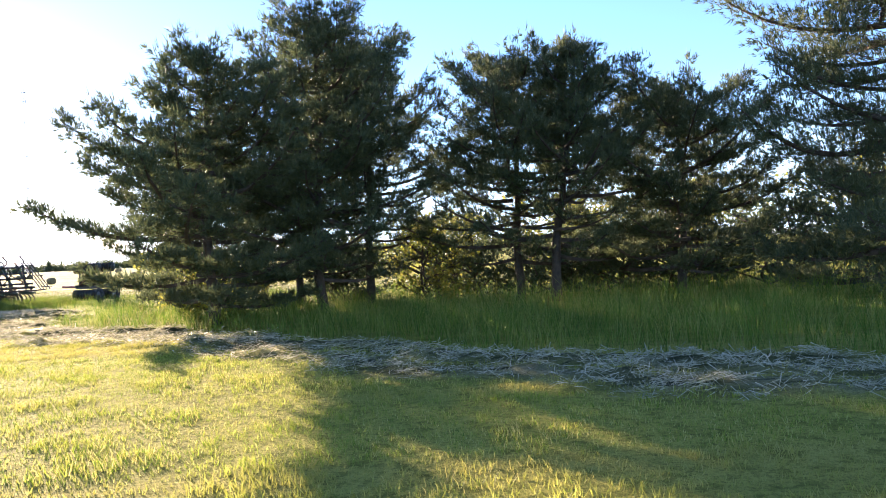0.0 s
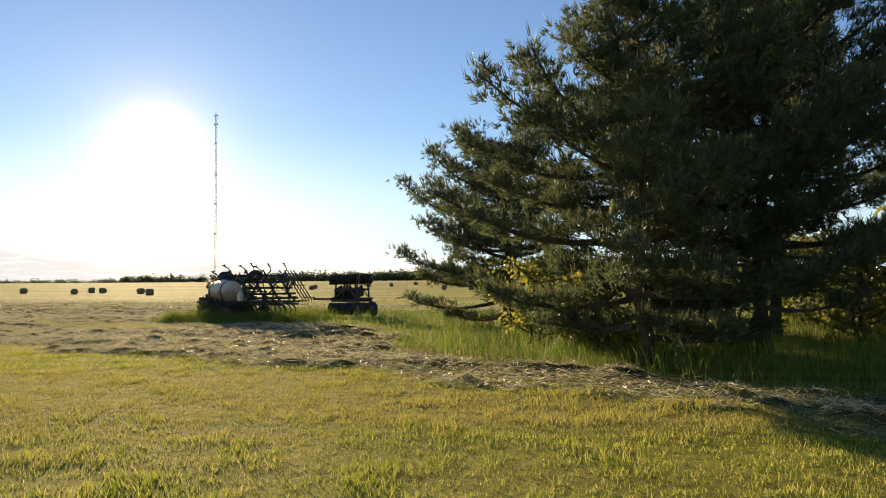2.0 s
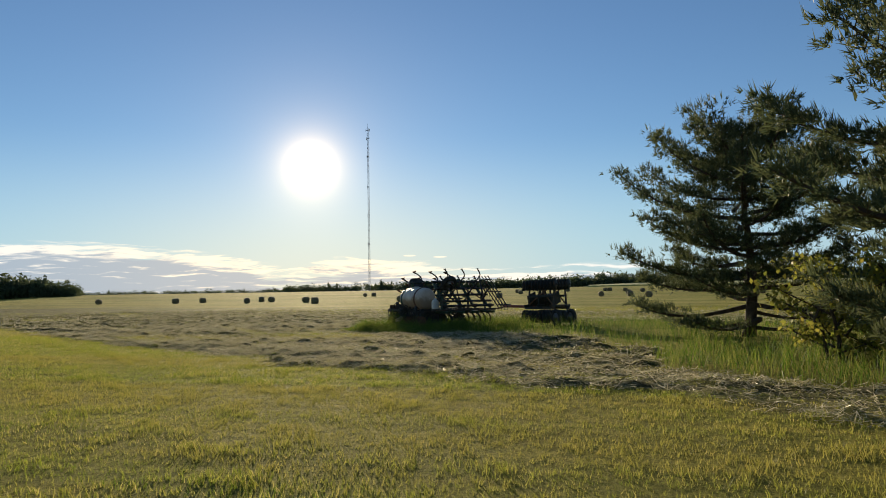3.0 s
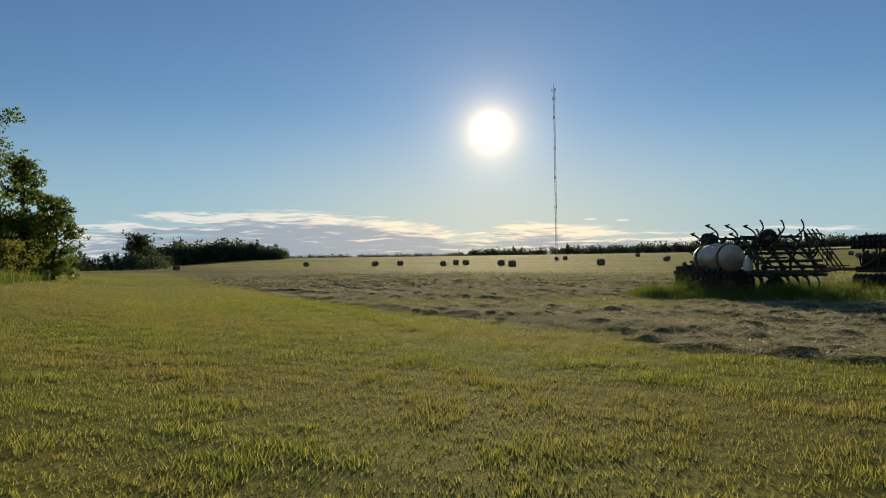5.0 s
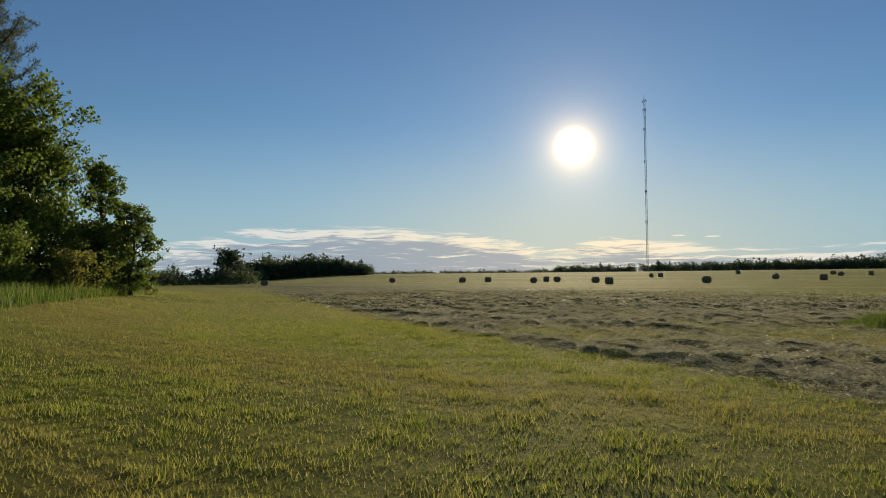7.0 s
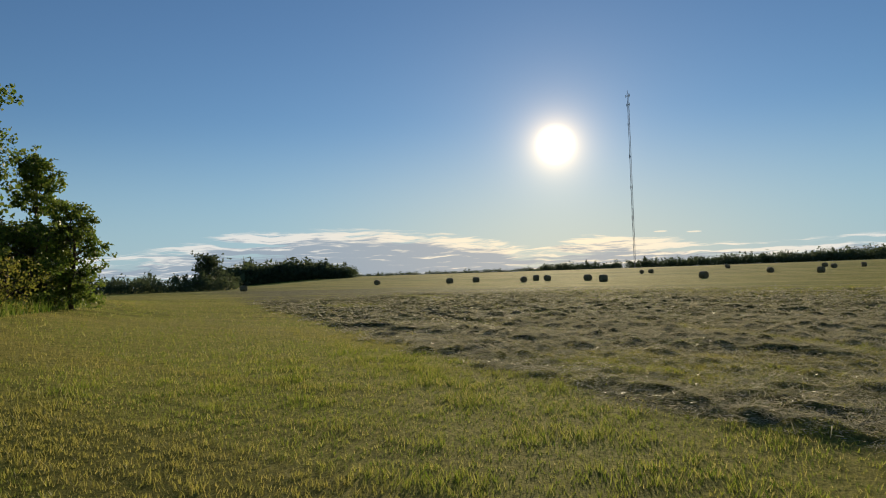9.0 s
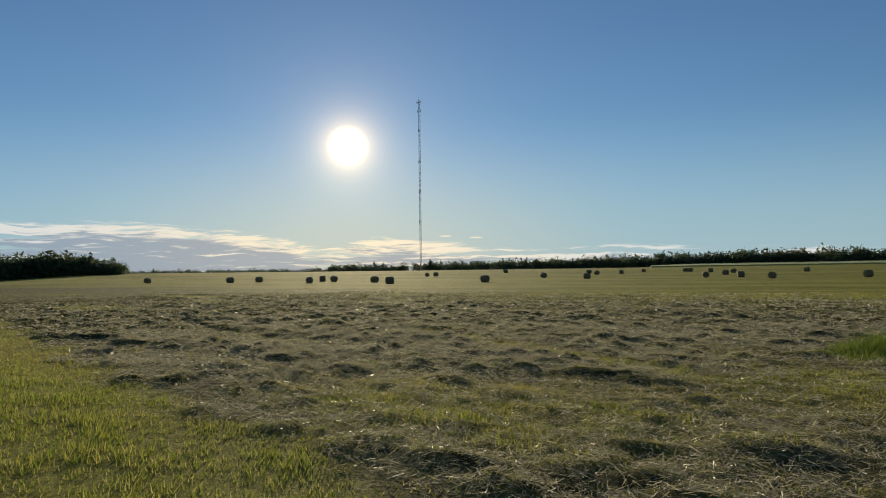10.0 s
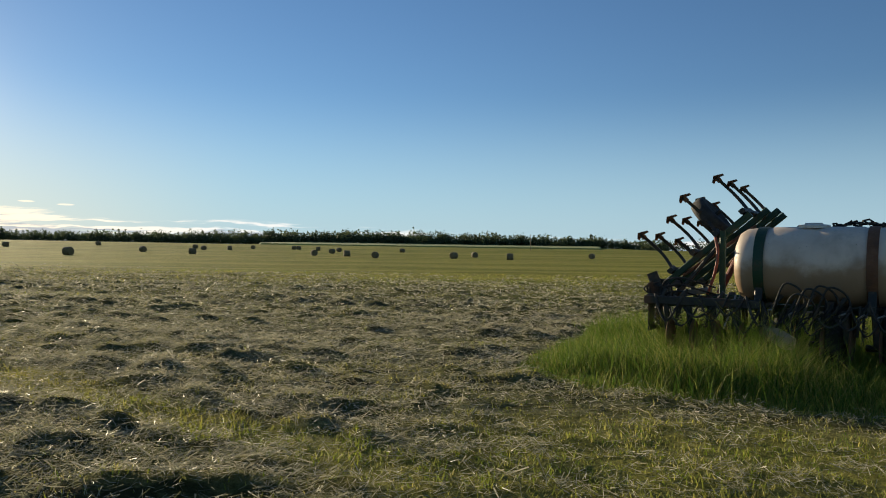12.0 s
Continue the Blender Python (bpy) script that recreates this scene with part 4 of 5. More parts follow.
def build_cultivator():
    root = new("field_cultivator")
    root.matrix_basis = pose(0.10, -0.07, 0, 0, 0, TURN)
    tagged(root, "folded field cultivator with white liquid tank, parked in tall grass", "farm machine")
    # tank with straps, lid and saddles
    c, r = (0.0, 0.0, 1.455), 0.525
    bm = bmesh.new()
    prof = [(-0.37, 0.0), (-0.365, 0.2), (-0.345, 0.36), (-0.30, 0.46), (-0.22, 0.508), (-0.13, 0.522)]
    body = [(0.10, r), (0.13, r + 0.012), (0.62, r + 0.012), (0.66, r), (0.70, r), (0.74, r + 0.012), (1.23, r + 0.012), (1.26, r)]
    far = [(1.356 * 1 + 0.13 + (-0.13 - a), rr) for a, rr in prof[::-1]]
    lathe(bm, prof + body + [(a + 0.0, rr) for a, rr in far], c, (1, 0, 0), 48)
    tank = part("tank", bm, TANK, root, "stained white plastic liquid tank", smooth=True)
    for u in (0.0, 1.356):
        bm = bmesh.new()
        lathe(bm, [(u - 0.065, r - 0.004), (u - 0.065, r + 0.018), (u + 0.065, r + 0.018), (u + 0.065, r - 0.004)], c, (1, 0, 0), 48)
        part("tank_strap", bm, RUST if u else GREEN_STEEL, tank, "rusty steel strap" if u else "dark green steel strap")
        bm = bmesh.new()
        for k in (-1, 1):
            beam(bm, (u, 0.5 * k, 0.86), (u, 0.40 * k, 1.15), 0.1, 0.08)
        beam(bm, (u, -0.55, 0.90), (u, 0.55, 0.90), 0.1, 0.1)
        part("tank_saddle", bm, DARK_STEEL, root)
    bm = bmesh.new()
    lathe(bm, [(0.0, 0.21), (0.035, 0.21), (0.05, 0.19), (0.055, 0.12), (0.075, 0.11), (0.08, 0.0)], (0.62, 0, 1.97), (0, 0, 1), 28)
    part("fill_lid", bm, POLY, tank)
    # chassis
    for v in (0.45, 1.15, 1.95, 2.75):
        bm = bmesh.new()
        beam(bm, (HINGE_L - 0.02, v, 0.82), (HINGE_R + 0.02, v, 0.82), 0.11, 0.11)
        part("cross_beam", bm, GREEN_STEEL, root)
    for u in (HINGE_L, -0.2, 0.88, 1.96, HINGE_R):
        bm = bmesh.new()
        beam(bm, (u, -0.5, 0.94), (u, 2.85, 0.94), 0.1, 0.1)
        part("side_beam", bm, DARK_STEEL, root)
    for u in (HINGE_L, HINGE_R):
        for v in (0.15, 0.95, 1.75, 2.55):
            bm = bmesh.new()
            beam(bm, (u, v, 0.9), (u, v, HINGE_Z + 0.05), 0.12, 0.05)
            part("hinge_bracket", bm, DARK_STEEL, root)
    bm = bmesh.new()
    beam(bm, (HINGE_L - 0.06, -0.52, 0.91), (0.05, -0.52, 0.91), 0.1, 0.12)
    part("front_channel", bm, DARK_STEEL, root)
    bm = bmesh.new()
    beam(bm, (HINGE_L - 0.03, -0.45, 0.80), (HINGE_L - 0.03, 0.6, 0.80), 0.02, 0.72, 0.004)
    part("end_plate", bm, DARK_STEEL, root)
    bm = bmesh.new()
    beam(bm, (HINGE_L - 0.14, 0.0, 1.30), (HINGE_L + 0.05, 0.05, 0.80), 0.10, 0.16)
    part("wing_stop", bm, DARK_STEEL, root)
    for u, v, h, m in ((-0.62, 0.15, 1.95, GREEN_STEEL), (-0.62, 1.6, 1.7, GREEN_STEEL), (2.05, 0.4, 1.75, GREEN_STEEL), (2.55, 0.3, 1.75, GREEN_STEEL), (2.55, 1.7, 1.7, DARK_STEEL), (0.9, 1.2, 1.85, DARK_STEEL)):
        bm = bmesh.new()
        beam(bm, (u, v, 0.88), (u, v, h), 0.08, 0.08, up=(0, 1, 0))
        part("upright", bm, m, root)
    for a, b in (((2.05, 0.4, 1.7), (2.55, 0.3, 1.0)), ((1.95, 0.3, 1.0), (2.55, 0.3, 1.55)), ((-0.62, 0.15, 1.8), (-1.3, 0.15, 0.95)), ((0.9, 1.2, 1.8), (0.9, 2.5, 0.95)), ((2.55, 0.3, 1.25), (3.25, 0.3, 1.25)), ((2.1, 0.3, 1.45), (3.25, 1.0, 1.45))):
        bm = bmesh.new()
        beam(bm, a, b, 0.06, 0.06)
        part("brace", bm, DARK_STEEL, root)
    # second, small white tank
    bm = bmesh.new()
    lathe(bm, [(0, 0.0), (0.01, 0.15), (0.04, 0.17), (0.32, 0.17), (0.40, 0.13), (0.44, 0.06), (0.50, 0.055), (0.51, 0.0)], (2.3, 0.1, 0.98), (0, 0, 1), 24)
    part("rinse_tank", bm, POLY, root, "small white plastic rinse tank", smooth=True)
    # carrying wheels below the frame
    for u, v in ((-0.1, 1.5), (1.8, 1.5), (0.75, 0.1), (1.45, 0.1)):
        bm = bmesh.new()
        beam(bm, (u, v, 0.8), (u, v, 0.36), 0.1, 0.1, up=(0, 1, 0))
        tube(bm, [(u - 0.2, v, 0.36), (u + 0.2, v, 0.36)], 0.045, 10)
        hub = part("wheel_leg", bm, DARK_STEEL, root)
        tyre_parts(hub, (u + 0.16, v, 0.36 + 0.12 * (v < 1)), (1, 0, 0), 0.8 + 0.22 * (v < 1), 0.3, RUST)
    # centre section shanks, points in the grass; added to block the low sun
    for j, v in enumerate((0.45, 1.15, 1.95, 2.75)):
        for i in range(9):
            u = HINGE_L + 0.3 + 0.52 * i + 0.13 * (j % 2)
            if u > HINGE_R - 0.1:
                continue
            bm = bmesh.new()
            arc = [(u, v + 0.24 * math.sin(t * math.pi) - 0.12 * t, 0.80 - 0.72 * t) for t in np.linspace(0, 1, 7)]
            tube(bm, arc, 0.034, 4)
            part("shank", bm, DARK_STEEL, root)
            bm = bmesh.new()
            beam(bm, (u, v - 0.05, 0.76), (u, v + 0.1, 0.88), 0.1, 0.1)
            part("shank_clamp", bm, DARK_STEEL, root)
    for i in range(11):
        u = HINGE_L + 0.25 + 0.33 * i
        bm = bmesh.new()
        beam(bm, (u, -0.52, 0.88), (u + 0.03, -0.50, 0.46), 0.08, 0.06, up=(0, 1, 0))
        part("coulter_arm", bm, DARK_STEEL, root)
        bm = bmesh.new()
        lathe(bm, [(-0.012, 0.0), (-0.012, 0.2), (0.0, 0.225), (0.012, 0.2), (0.012, 0.0)], (u + 0.07, -0.50, 0.44), (1, 0, 0), 22)
        part("coulter_disc", bm, RUST, root, smooth=False)
    wing(root, 1, HINGE_L, "wing")
    wing(root, -1, HINGE_R, "wing")
    # hoses
    g = np.random.default_rng(9)

    def hose(pts, r=0.014, mat=RUBBER):
        pts = [Vector(p) for p in pts]
        fine = []
        for i in range(len(pts) - 1):
            p0, p1, p2, p3 = pts[max(i - 1, 0)], pts[i], pts[i + 1], pts[min(i + 2, len(pts) - 1)]
            for t in np.linspace(0, 1, 7)[:-1]:
                fine.append(0.5 * ((2 * p1) + (p2 - p0) * t + (2 * p0 - 5 * p1 + 4 * p2 - p3) * t * t + (3 * p1 - p0 - 3 * p2 + p3) * t ** 3))
        fine.append(pts[-1])
        bm = bmesh.new()
        tube(bm, fine, r, 7)
        part("hose", bm, mat, root, smooth=True)

    for k in range(5):
        u = 0.25 + 0.13 * k
        top = 1.02 + g.uniform(0, 0.22)
        hose([(u - 0.12, -0.62, 0.62), (u, -0.72, 0.9), (u + 0.12, -0.74, top), (u + 0.3, -0.72, top - 0.06), (u + 0.36, -0.68, top - 0.24), (u + 0.2, -0.64, 0.75)])
    for k in range(3):
        z = 0.98 + 0.1 * k
        hose([(-1.42, -0.2, z - 0.2), (-1.34, -0.3, z), (-1.12, -0.3, z + 0.06), (-0.9, -0.2, z), (-0.7, 0.05, z - 0.08)])
    for k in range(16):
        u, z = -1.4 + 0.21 * k, 0.86 + g.uniform(-0.05, 0.16)
        sag = g.uniform(0.12, 0.42)
        hose([(u, -0.56, z), (u + 0.09, -0.64, z - sag * 0.6), (u + 0.2, -0.66, z - sag), (u + 0.33, -0.62, z - sag * 0.5), (u + 0.42, -0.55, z + 0.05)], g.uniform(0.010, 0.018))
    for k in range(10):
        u = -1.35 + 0.33 * k
        bm = bmesh.new()
        coil = [(u + 0.03 * math.cos(t), -0.60 + 0.03 * math.sin(t), 0.55 + 0.011 * t) for t in np.linspace(0, 8 * math.pi, 40)]
        tube(bm, coil, 0.006, 5)
        part("coulter_spring", bm, DARK_STEEL, root)
    for k in range(9):
        u = -1.45 + 0.38 * k + g.uniform(-0.06, 0.06)
        bm = bmesh.new()
        beam(bm, (u, -0.44, 0.72 + g.uniform(-0.08, 0.1)), (u + g.uniform(0.1, 0.3), -0.40, 1.0 + g.uniform(-0.06, 0.12)), 0.09, 0.05)
        tube(bm, [(u, -0.46, 0.55), (u + 0.04, -0.47, 0.95)], 0.02, 7)
        part("bracket", bm, DARK_STEEL, root)
    # netting rolled up along the top behind the tank
    roll = [(0.75 + 0.06 * i, 0.72 + 0.05 * math.sin(i * 1.7), 1.96 + 0.11 * math.exp(-((i - 6) / 6.0) ** 2) + g.uniform(-0.025, 0.025)) for i in range(28)]
    bm = bmesh.new()
    for j in range(5):
        tube(bm, [(x + g.uniform(-0.03, 0.03), y + g.uniform(-0.05, 0.05), z + g.uniform(-0.04, 0.05)) for x, y, z in roll], 0.016, 5)
    part("rolled_netting", bm, RUBBER, root, "black netting rolled up behind the tank")
    hose([(-0.72, 0.1, 1.85), (-0.66, 0.02, 1.6), (-0.70, 0.0, 1.3), (-0.80, 0.0, 1.0)], 0.022, RED_STEEL)
    hose([(-0.3, -0.42, 1.02), (-0.34, -0.56, 0.8), (-0.42, -0.6, 0.55)], 0.012, SHINY)
    for k in range(7):
        u = 0.2 + 0.2 * k + g.uniform(-0.05, 0.05)
        bm = bmesh.new()
        tube(bm, [(u, -0.6, 0.72), (u + g.uniform(-0.03, 0.03), -0.66, 0.80 + g.uniform(0, 0.08)), (u + 0.07, -0.68, 0.86)], 0.013, 6)
        part("nozzle_fitting", bm, SHINY, root)
    bm = bmesh.new()
    beam(bm, (0.1, -0.45, 0.58), (0.48, -1.0, 0.46), 0.17, 0.16, 0.015)
    part("wooden_block", bm, WOOD, root, "weathered timber block under the frame")
    # spike-tooth section leaning against the frame
    top, foot, along = Vector((2.45, 2.35, 2.5)), Vector((3.07, 3.3, 0.98)), Vector((0.53, 0.84, 0.0))
    for k in range(4):
        p, q = top + along * 0.15 * k, foot + along * (0.15 * k - 0.2)
        bm = bmesh.new()
        beam(bm, p, q, 0.05, 0.05)
        for t in np.linspace(0.1, 0.95, 7):
            r = p.lerp(q, t)
            tube(bm, [r, r + Vector((-0.04, 0.05, -0.2))], 0.010, 5)
        part("harrow_bar", bm, DARK_STEEL, root)
    for t in (0.12, 0.5, 0.9):
        bm = bmesh.new()
        beam(bm, top.lerp(foot, t) - along * 0.1, top.lerp(foot, t) + along * 0.5, 0.06, 0.05)
        part("harrow_tie", bm, DARK_STEEL, root)
    bm = bmesh.new()
    beam(bm, (HINGE_R, 2.3, 0.95), (2.5, 2.4, 2.35), 0.08, 0.08)
    beam(bm, (HINGE_R, 2.75, 0.95), foot, 0.07, 0.07)
    part("harrow_arm", bm, DARK_STEEL, root)
    # loops of loose hose at the outer end of the frame
    for k in range(3):
        v, z, r = -0.35 + 0.14 * k, 0.92 + g.uniform(-0.05, 0.06), g.uniform(0.12, 0.2)
        hose([(-1.5, v, z), (-1.62, v - 0.05, z + r * 0.8), (-1.52 - r * 0.3, v + g.uniform(-0.1, 0.1), z + r * 1.3), (-1.36, v + 0.08, z + r), (-1.32, v + 0.1, z - 0.05)], g.uniform(0.010, 0.016))


build_cultivator()


def build_harrow():
    """The dark folded machine parked beyond the cultivator, with its drawbar."""
    root = new("disc_harrow")
    root.matrix_basis = pose(5.95, 3.4, 0, 0, 0, -32) @ Matrix.Diagonal((0.83, 0.83, 1.12, 1))
    tagged(root, "dark folded disc harrow with long rusty drawbar in tall grass", "farm machine")
    bm = bmesh.new()
    beam(bm, (-4.3, 0.3, 0.86), (-1.0, 0.0, 0.84), 0.13, 0.12)
    part("drawbar", bm, RED_STEEL, root, "rusty red drawbar")
    for v in (-0.6, 0.6):
        bm = bmesh.new()
        beam(bm, (-1.2, v, 0.8), (1.3, v, 0.8), 0.12, 0.12)
        part("frame_rail", bm, DARK_STEEL, root)
    for u in (-1.1, 0.0, 1.2):
        bm = bmesh.new()
        beam(bm, (u, -0.75, 0.9), (u, 0.75, 0.9), 0.11, 0.1)
        part("cross_beam", bm, DARK_STEEL, root)
    for v in (-0.7, 0.7):
        bm = bmesh.new()
        tube(bm, [(-1.2, v, 0.42), (1.0, v, 0.42)], 0.04, 8)
        gang = part("gang_axle", bm, DARK_STEEL, root)
        for i in range(9):
            bm = bmesh.new()
            lathe(bm, [(-0.05, 0.29), (0.0, 0.2), (0.02, 0.08), (0.025, 0.0)], (-1.1 + 0.25 * i, v, 0.42), (1, 0, 0), 22)
            part("disc", bm, DARK_STEEL, gang, smooth=True)
    for u, v in ((1.45, -0.6), (1.45, 0.6)):
        bm = bmesh.new()
        beam(bm, (1.2, v * 0.8, 0.8), (u, v, 0.4), 0.09, 0.09)
        tyre_parts(part("wheel_leg", bm, DARK_STEEL, root), (u, v, 0.38), (0, 1, 0), 0.76, 0.24, SHINY)
    # folded wings standing over the frame
    for k, v in ((1, -0.55), (-1, 0.55)):
        for u in (-0.95, -0.1, 1.15):
            bm = bmesh.new()
            beam(bm, (u, v, 0.85), (u + 0.1 * k, v * 0.9, 1.95), 0.09, 0.09, up=(0, 1, 0))
            part("wing_post", bm, DARK_STEEL, root)
        for z, a, b in ((1.30, -0.95, 1.15), (1.62, -1.5, 1.25), (1.98, -1.0, 1.35)):
            bm = bmesh.new()
            beam(bm, (a, v, z), (b, v, z + 0.03), 0.10, 0.10)
            part("wing_rail", bm, DARK_STEEL, root)
        bm = bmesh.new()
        beam(bm, (-0.9, v, 0.95), (0.6, v, 1.6), 0.06, 0.06)
        beam(bm, (1.1, v, 0.95), (0.2, v, 1.6), 0.06, 0.06)
        part("wing_brace", bm, RUST, root)
        bm = bmesh.new()
        tube(bm, [(-1.3, v, 1.80), (1.5, v, 1.84)], 0.035, 8)
        gang = part("wing_axle", bm, DARK_STEEL, root)
        for i in range(11):
            bm = bmesh.new()
            lathe(bm, [(-0.05, 0.25), (0.0, 0.19), (0.02, 0.08), (0.025, 0.0)], (-1.25 + 0.265 * i, v, 1.80 + 0.004 * i), (1, 0.25, 0), 20)
            part("disc", bm, DARK_STEEL, gang, smooth=True)

    # gang folded into the middle, with its carrier plates
    bm = bmesh.new()
    tube(bm, [(-1.2, 0.0, 1.12), (0.75, 0.0, 1.16)], 0.05, 8)
    gang = part("middle_axle", bm, DARK_STEEL, root)
    for i in range(8):
        bm = bmesh.new()
        lathe(bm, [(-0.05, 0.29), (0.0, 0.2), (0.02, 0.08), (0.025, 0.0)], (-1.1 + 0.24 * i, 0.0, 1.12 + 0.005 * i), (1, 0.2, 0), 20)
        part("disc", bm, DARK_STEEL, gang, smooth=True)
    for u in (-1.25, -0.3, 0.8):
        bm = bmesh.new()
        beam(bm, (u, -0.3, 1.1), (u + 0.05, 0.3, 1.3), 0.05, 0.5, 0.01)
        part("carrier_plate", bm, DARK_STEEL, root)


build_harrow()

# ---- grass and loose hay ----
FOCUS = [(30, -38), (25, -33), (17, -27), (9, -22), (0, -19), (-6, -13), (-6, -5)]


def focus_distance(x, y):
    d = np.full(np.shape(x), 1e9)
    for (ax, ay), (bx, by) in zip(FOCUS, FOCUS[1:]):
        l2 = (bx - ax) ** 2 + (by - ay) ** 2
        t = np.clip(((x - ax) * (bx - ax) + (y - ay) * (by - ay)) / l2, 0, 1)
        d = np.minimum(d, np.hypot(x - ax - t * (bx - ax), y - ay - t * (by - ay)))
    return d


def blades(name, x, y, h, w, lean, mat, label, seed, segs=2, wind=(0.0, 0.0)):
    """Bent, pointed blades standing at x, y; one object."""
    g = np.random.default_rng(seed)
    n = len(x)
    z = ground_z(x, y) - 0.01
    a = g.uniform(0, math.tau, n)
    side = np.stack([np.cos(a), np.sin(a), np.zeros(n)], 1)
    b = g.uniform(0, math.tau, n)
    bend = np.stack([np.cos(b), np.sin(b), np.zeros(n)], 1) * (lean * g.uniform(0.2, 1.4, n) * h)[:, None] + np.stack([wind[0] * h, wind[1] * h, np.zeros(n)], 1)
    base = np.stack([x, y, z], 1)
    up = np.stack([np.zeros(n), np.zeros(n), h], 1)
    w = w[:, None]
    if segs == 1:
        co = np.stack([base - side * w / 2, base + side * w / 2, base + up + bend], 1).reshape(-1, 3)
        f = np.arange(n * 3).reshape(-1, 3)
    else:
        mid = base + up * 0.55 + bend * 0.3
        co = np.stack([base - side * w / 2, base + side * w / 2, mid + side * w * 0.38, mid - side * w * 0.38, base + up * 0.96 + bend], 1).reshape(-1, 3)
        i = np.arange(n)[:, None] * 5
        f = np.concatenate([i + np.array([[0, 1, 2]]), i + np.array([[0, 2, 3]]), i + np.array([[3, 2, 4]])])
    ob = put_mesh(name, co, f, mat)
    return tagged(ob, label, "grass", kind="stuff")


def scatter(n, box, seed):
    g = np.random.default_rng(seed)
    return g.uniform(box[0], box[1], n), g.uniform(box[2], box[3], n), g


def clumped(x, y, seed):
    return 0.5 + 0.5 * np.tanh(1.4 * soft_noise(x, y, seed, 9, 2.0, 7.0))


# short grass near the camera's track and farther off
def mown(n, box, seed, fall, low, high, width, segs, label, thin=0.60):
    x, y, g = scatter(n, box, seed)
    d = focus_distance(x, y)
    tall, hay = zones(x, y)
    patch = clumped(x, y, 14)
    wide = 0.5 + 0.5 * np.tanh(1.2 * soft_noise(x, y, 16, 8, 0.3, 1.4))
    lane = 0.5 + 0.5 * np.tanh(1.6 * np.sin((x * 0.483 + y * 0.876) * 3.6 + 0.5 * soft_noise(x, y, 19, 5, 0.1, 0.4)) + 0.5)
    patch = patch * (0.45 + 0.55 * lane)
    tuft = 0.5 + 0.5 * np.tanh(1.7 * soft_noise(x, y, 33, 12, 8.0, 24.0))
    keep = (g.random(n) < np.interp(d, *fall) * (0.55 + 0.45 * patch) * (0.5 + 0.5 * tuft)) & ~tall & (g.random(n) > hay * (thin + (0.96 - thin) * (1 - wide)))
    x, y, d, patch, hay, wide, tuft = x[keep], y[keep], d[keep], patch[keep], hay[keep], wide[keep], tuft[keep]
    h = (low + (high - low) * patch ** 1.4 * (0.45 + 0.55 * wide) * g.uniform(0.35, 1.25, len(x))) * np.where(hay > 0.5, 0.75, 1.0) * (0.75 + 0.4 * tuft)
    blades("grass", x, y, h, np.interp(d, [0, 8, 20], width), 0.6, GRASS, label, seed + 1, segs=segs)


mown(2900000, (-30, 34, -46, 3), 101, ([0, 6, 10, 15, 22], [1.0, 0.9, 0.36, 0.12, 0.03]), 0.045, 0.11, [0.011, 0.016, 0.030], 1, "short yellow-green mown grass")
mown(260000, (-30, 34, -46, 3), 111, ([0, 5, 9, 14], [1.0, 0.8, 0.3, 0.0]), 0.06, 0.17, [0.007, 0.009, 0.012], 2, "longer tufts in the mown grass")
x, y, g = scatter(260000, (-95, 40, -60, 45), 103)
d = focus_distance(x, y)
tall, hay = zones(x, y)
keep = (d > 9) & (d < 85) & ~tall & (g.random(len(x)) > hay * 0.8) & (g.random(len(x)) < np.interp(d, [9, 20, 85], [0.9, 0.6, 0.15]))
x, y, d = x[keep], y[keep], d[keep]
blades("grass", x, y, g.uniform(0.05, 0.15, len(x)), np.interp(d, [9, 30, 85], [0.016, 0.035, 0.07]), 0.5, GRASS, "distant mown grass and stubble", 104, segs=1)
# tall grass round the machines and below the trees
x, y, g = scatter(190000, (-8, 46, -38, 9), 105)
tall, _ = zones(x, y)
edge = focus_distance(x, y)
keep = tall & (g.random(len(x)) < np.interp(edge, [0, 8, 14, 30], [1.0, 1.0, 0.45, 0.1]))
x, y = x[keep], y[keep]
rim = sum(inside(TALL_BY_TREES, x + 0.6 * math.cos(a), y + 0.6 * math.sin(a)).astype(float) for a in np.arange(8) * 0.785) / 8
thin_edge = (0.45 + 0.55 * np.clip(np.hypot(x + 3.4, y - 0.8) / 3.0, 0, 1)) * (0.35 + 0.65 * rim ** 1.3)
hh = thin_edge * np.interp(x, [-7, -2, 6, 13, 18, 24, 40], [0.4, 0.72, 0.72, 0.65, 0.75, 0.95, 1.05]) * (0.45 + 0.55 * clumped(x * 0.5, y * 0.5, 15))
blades("tall_grass", x, y, hh * g.uniform(0.55, 1.15, len(x)), np.full(len(x), 0.0115), 0.6, TALL, "tall uncut green grass", 106)
x, y, g = scatter(95000, (-4.5, 5, -4.5, 4), 115)
keep = zones(x, y)[0] & (g.random(len(x)) < 0.25 + 0.75 * clumped(x, y, 20))
x, y = x[keep], y[keep]
rim = sum(inside(TALL_BY_TREES, x + 0.6 * math.cos(a), y + 0.6 * math.sin(a)).astype(float) for a in np.arange(8) * 0.785) / 8
bunch = (0.3 + 0.7 * rim ** 1.5) * (0.3 + 0.7 * clumped(x * 0.6, y * 0.6, 18)) * (0.5 + 0.5 * np.clip(np.hypot(x + 3.4, y - 0.8) / 3.0, 0, 1))
foot = np.clip(((x + 1.5) * 2.4 - (y - 0.5) * 1.9) / 9.37, 0, 1)
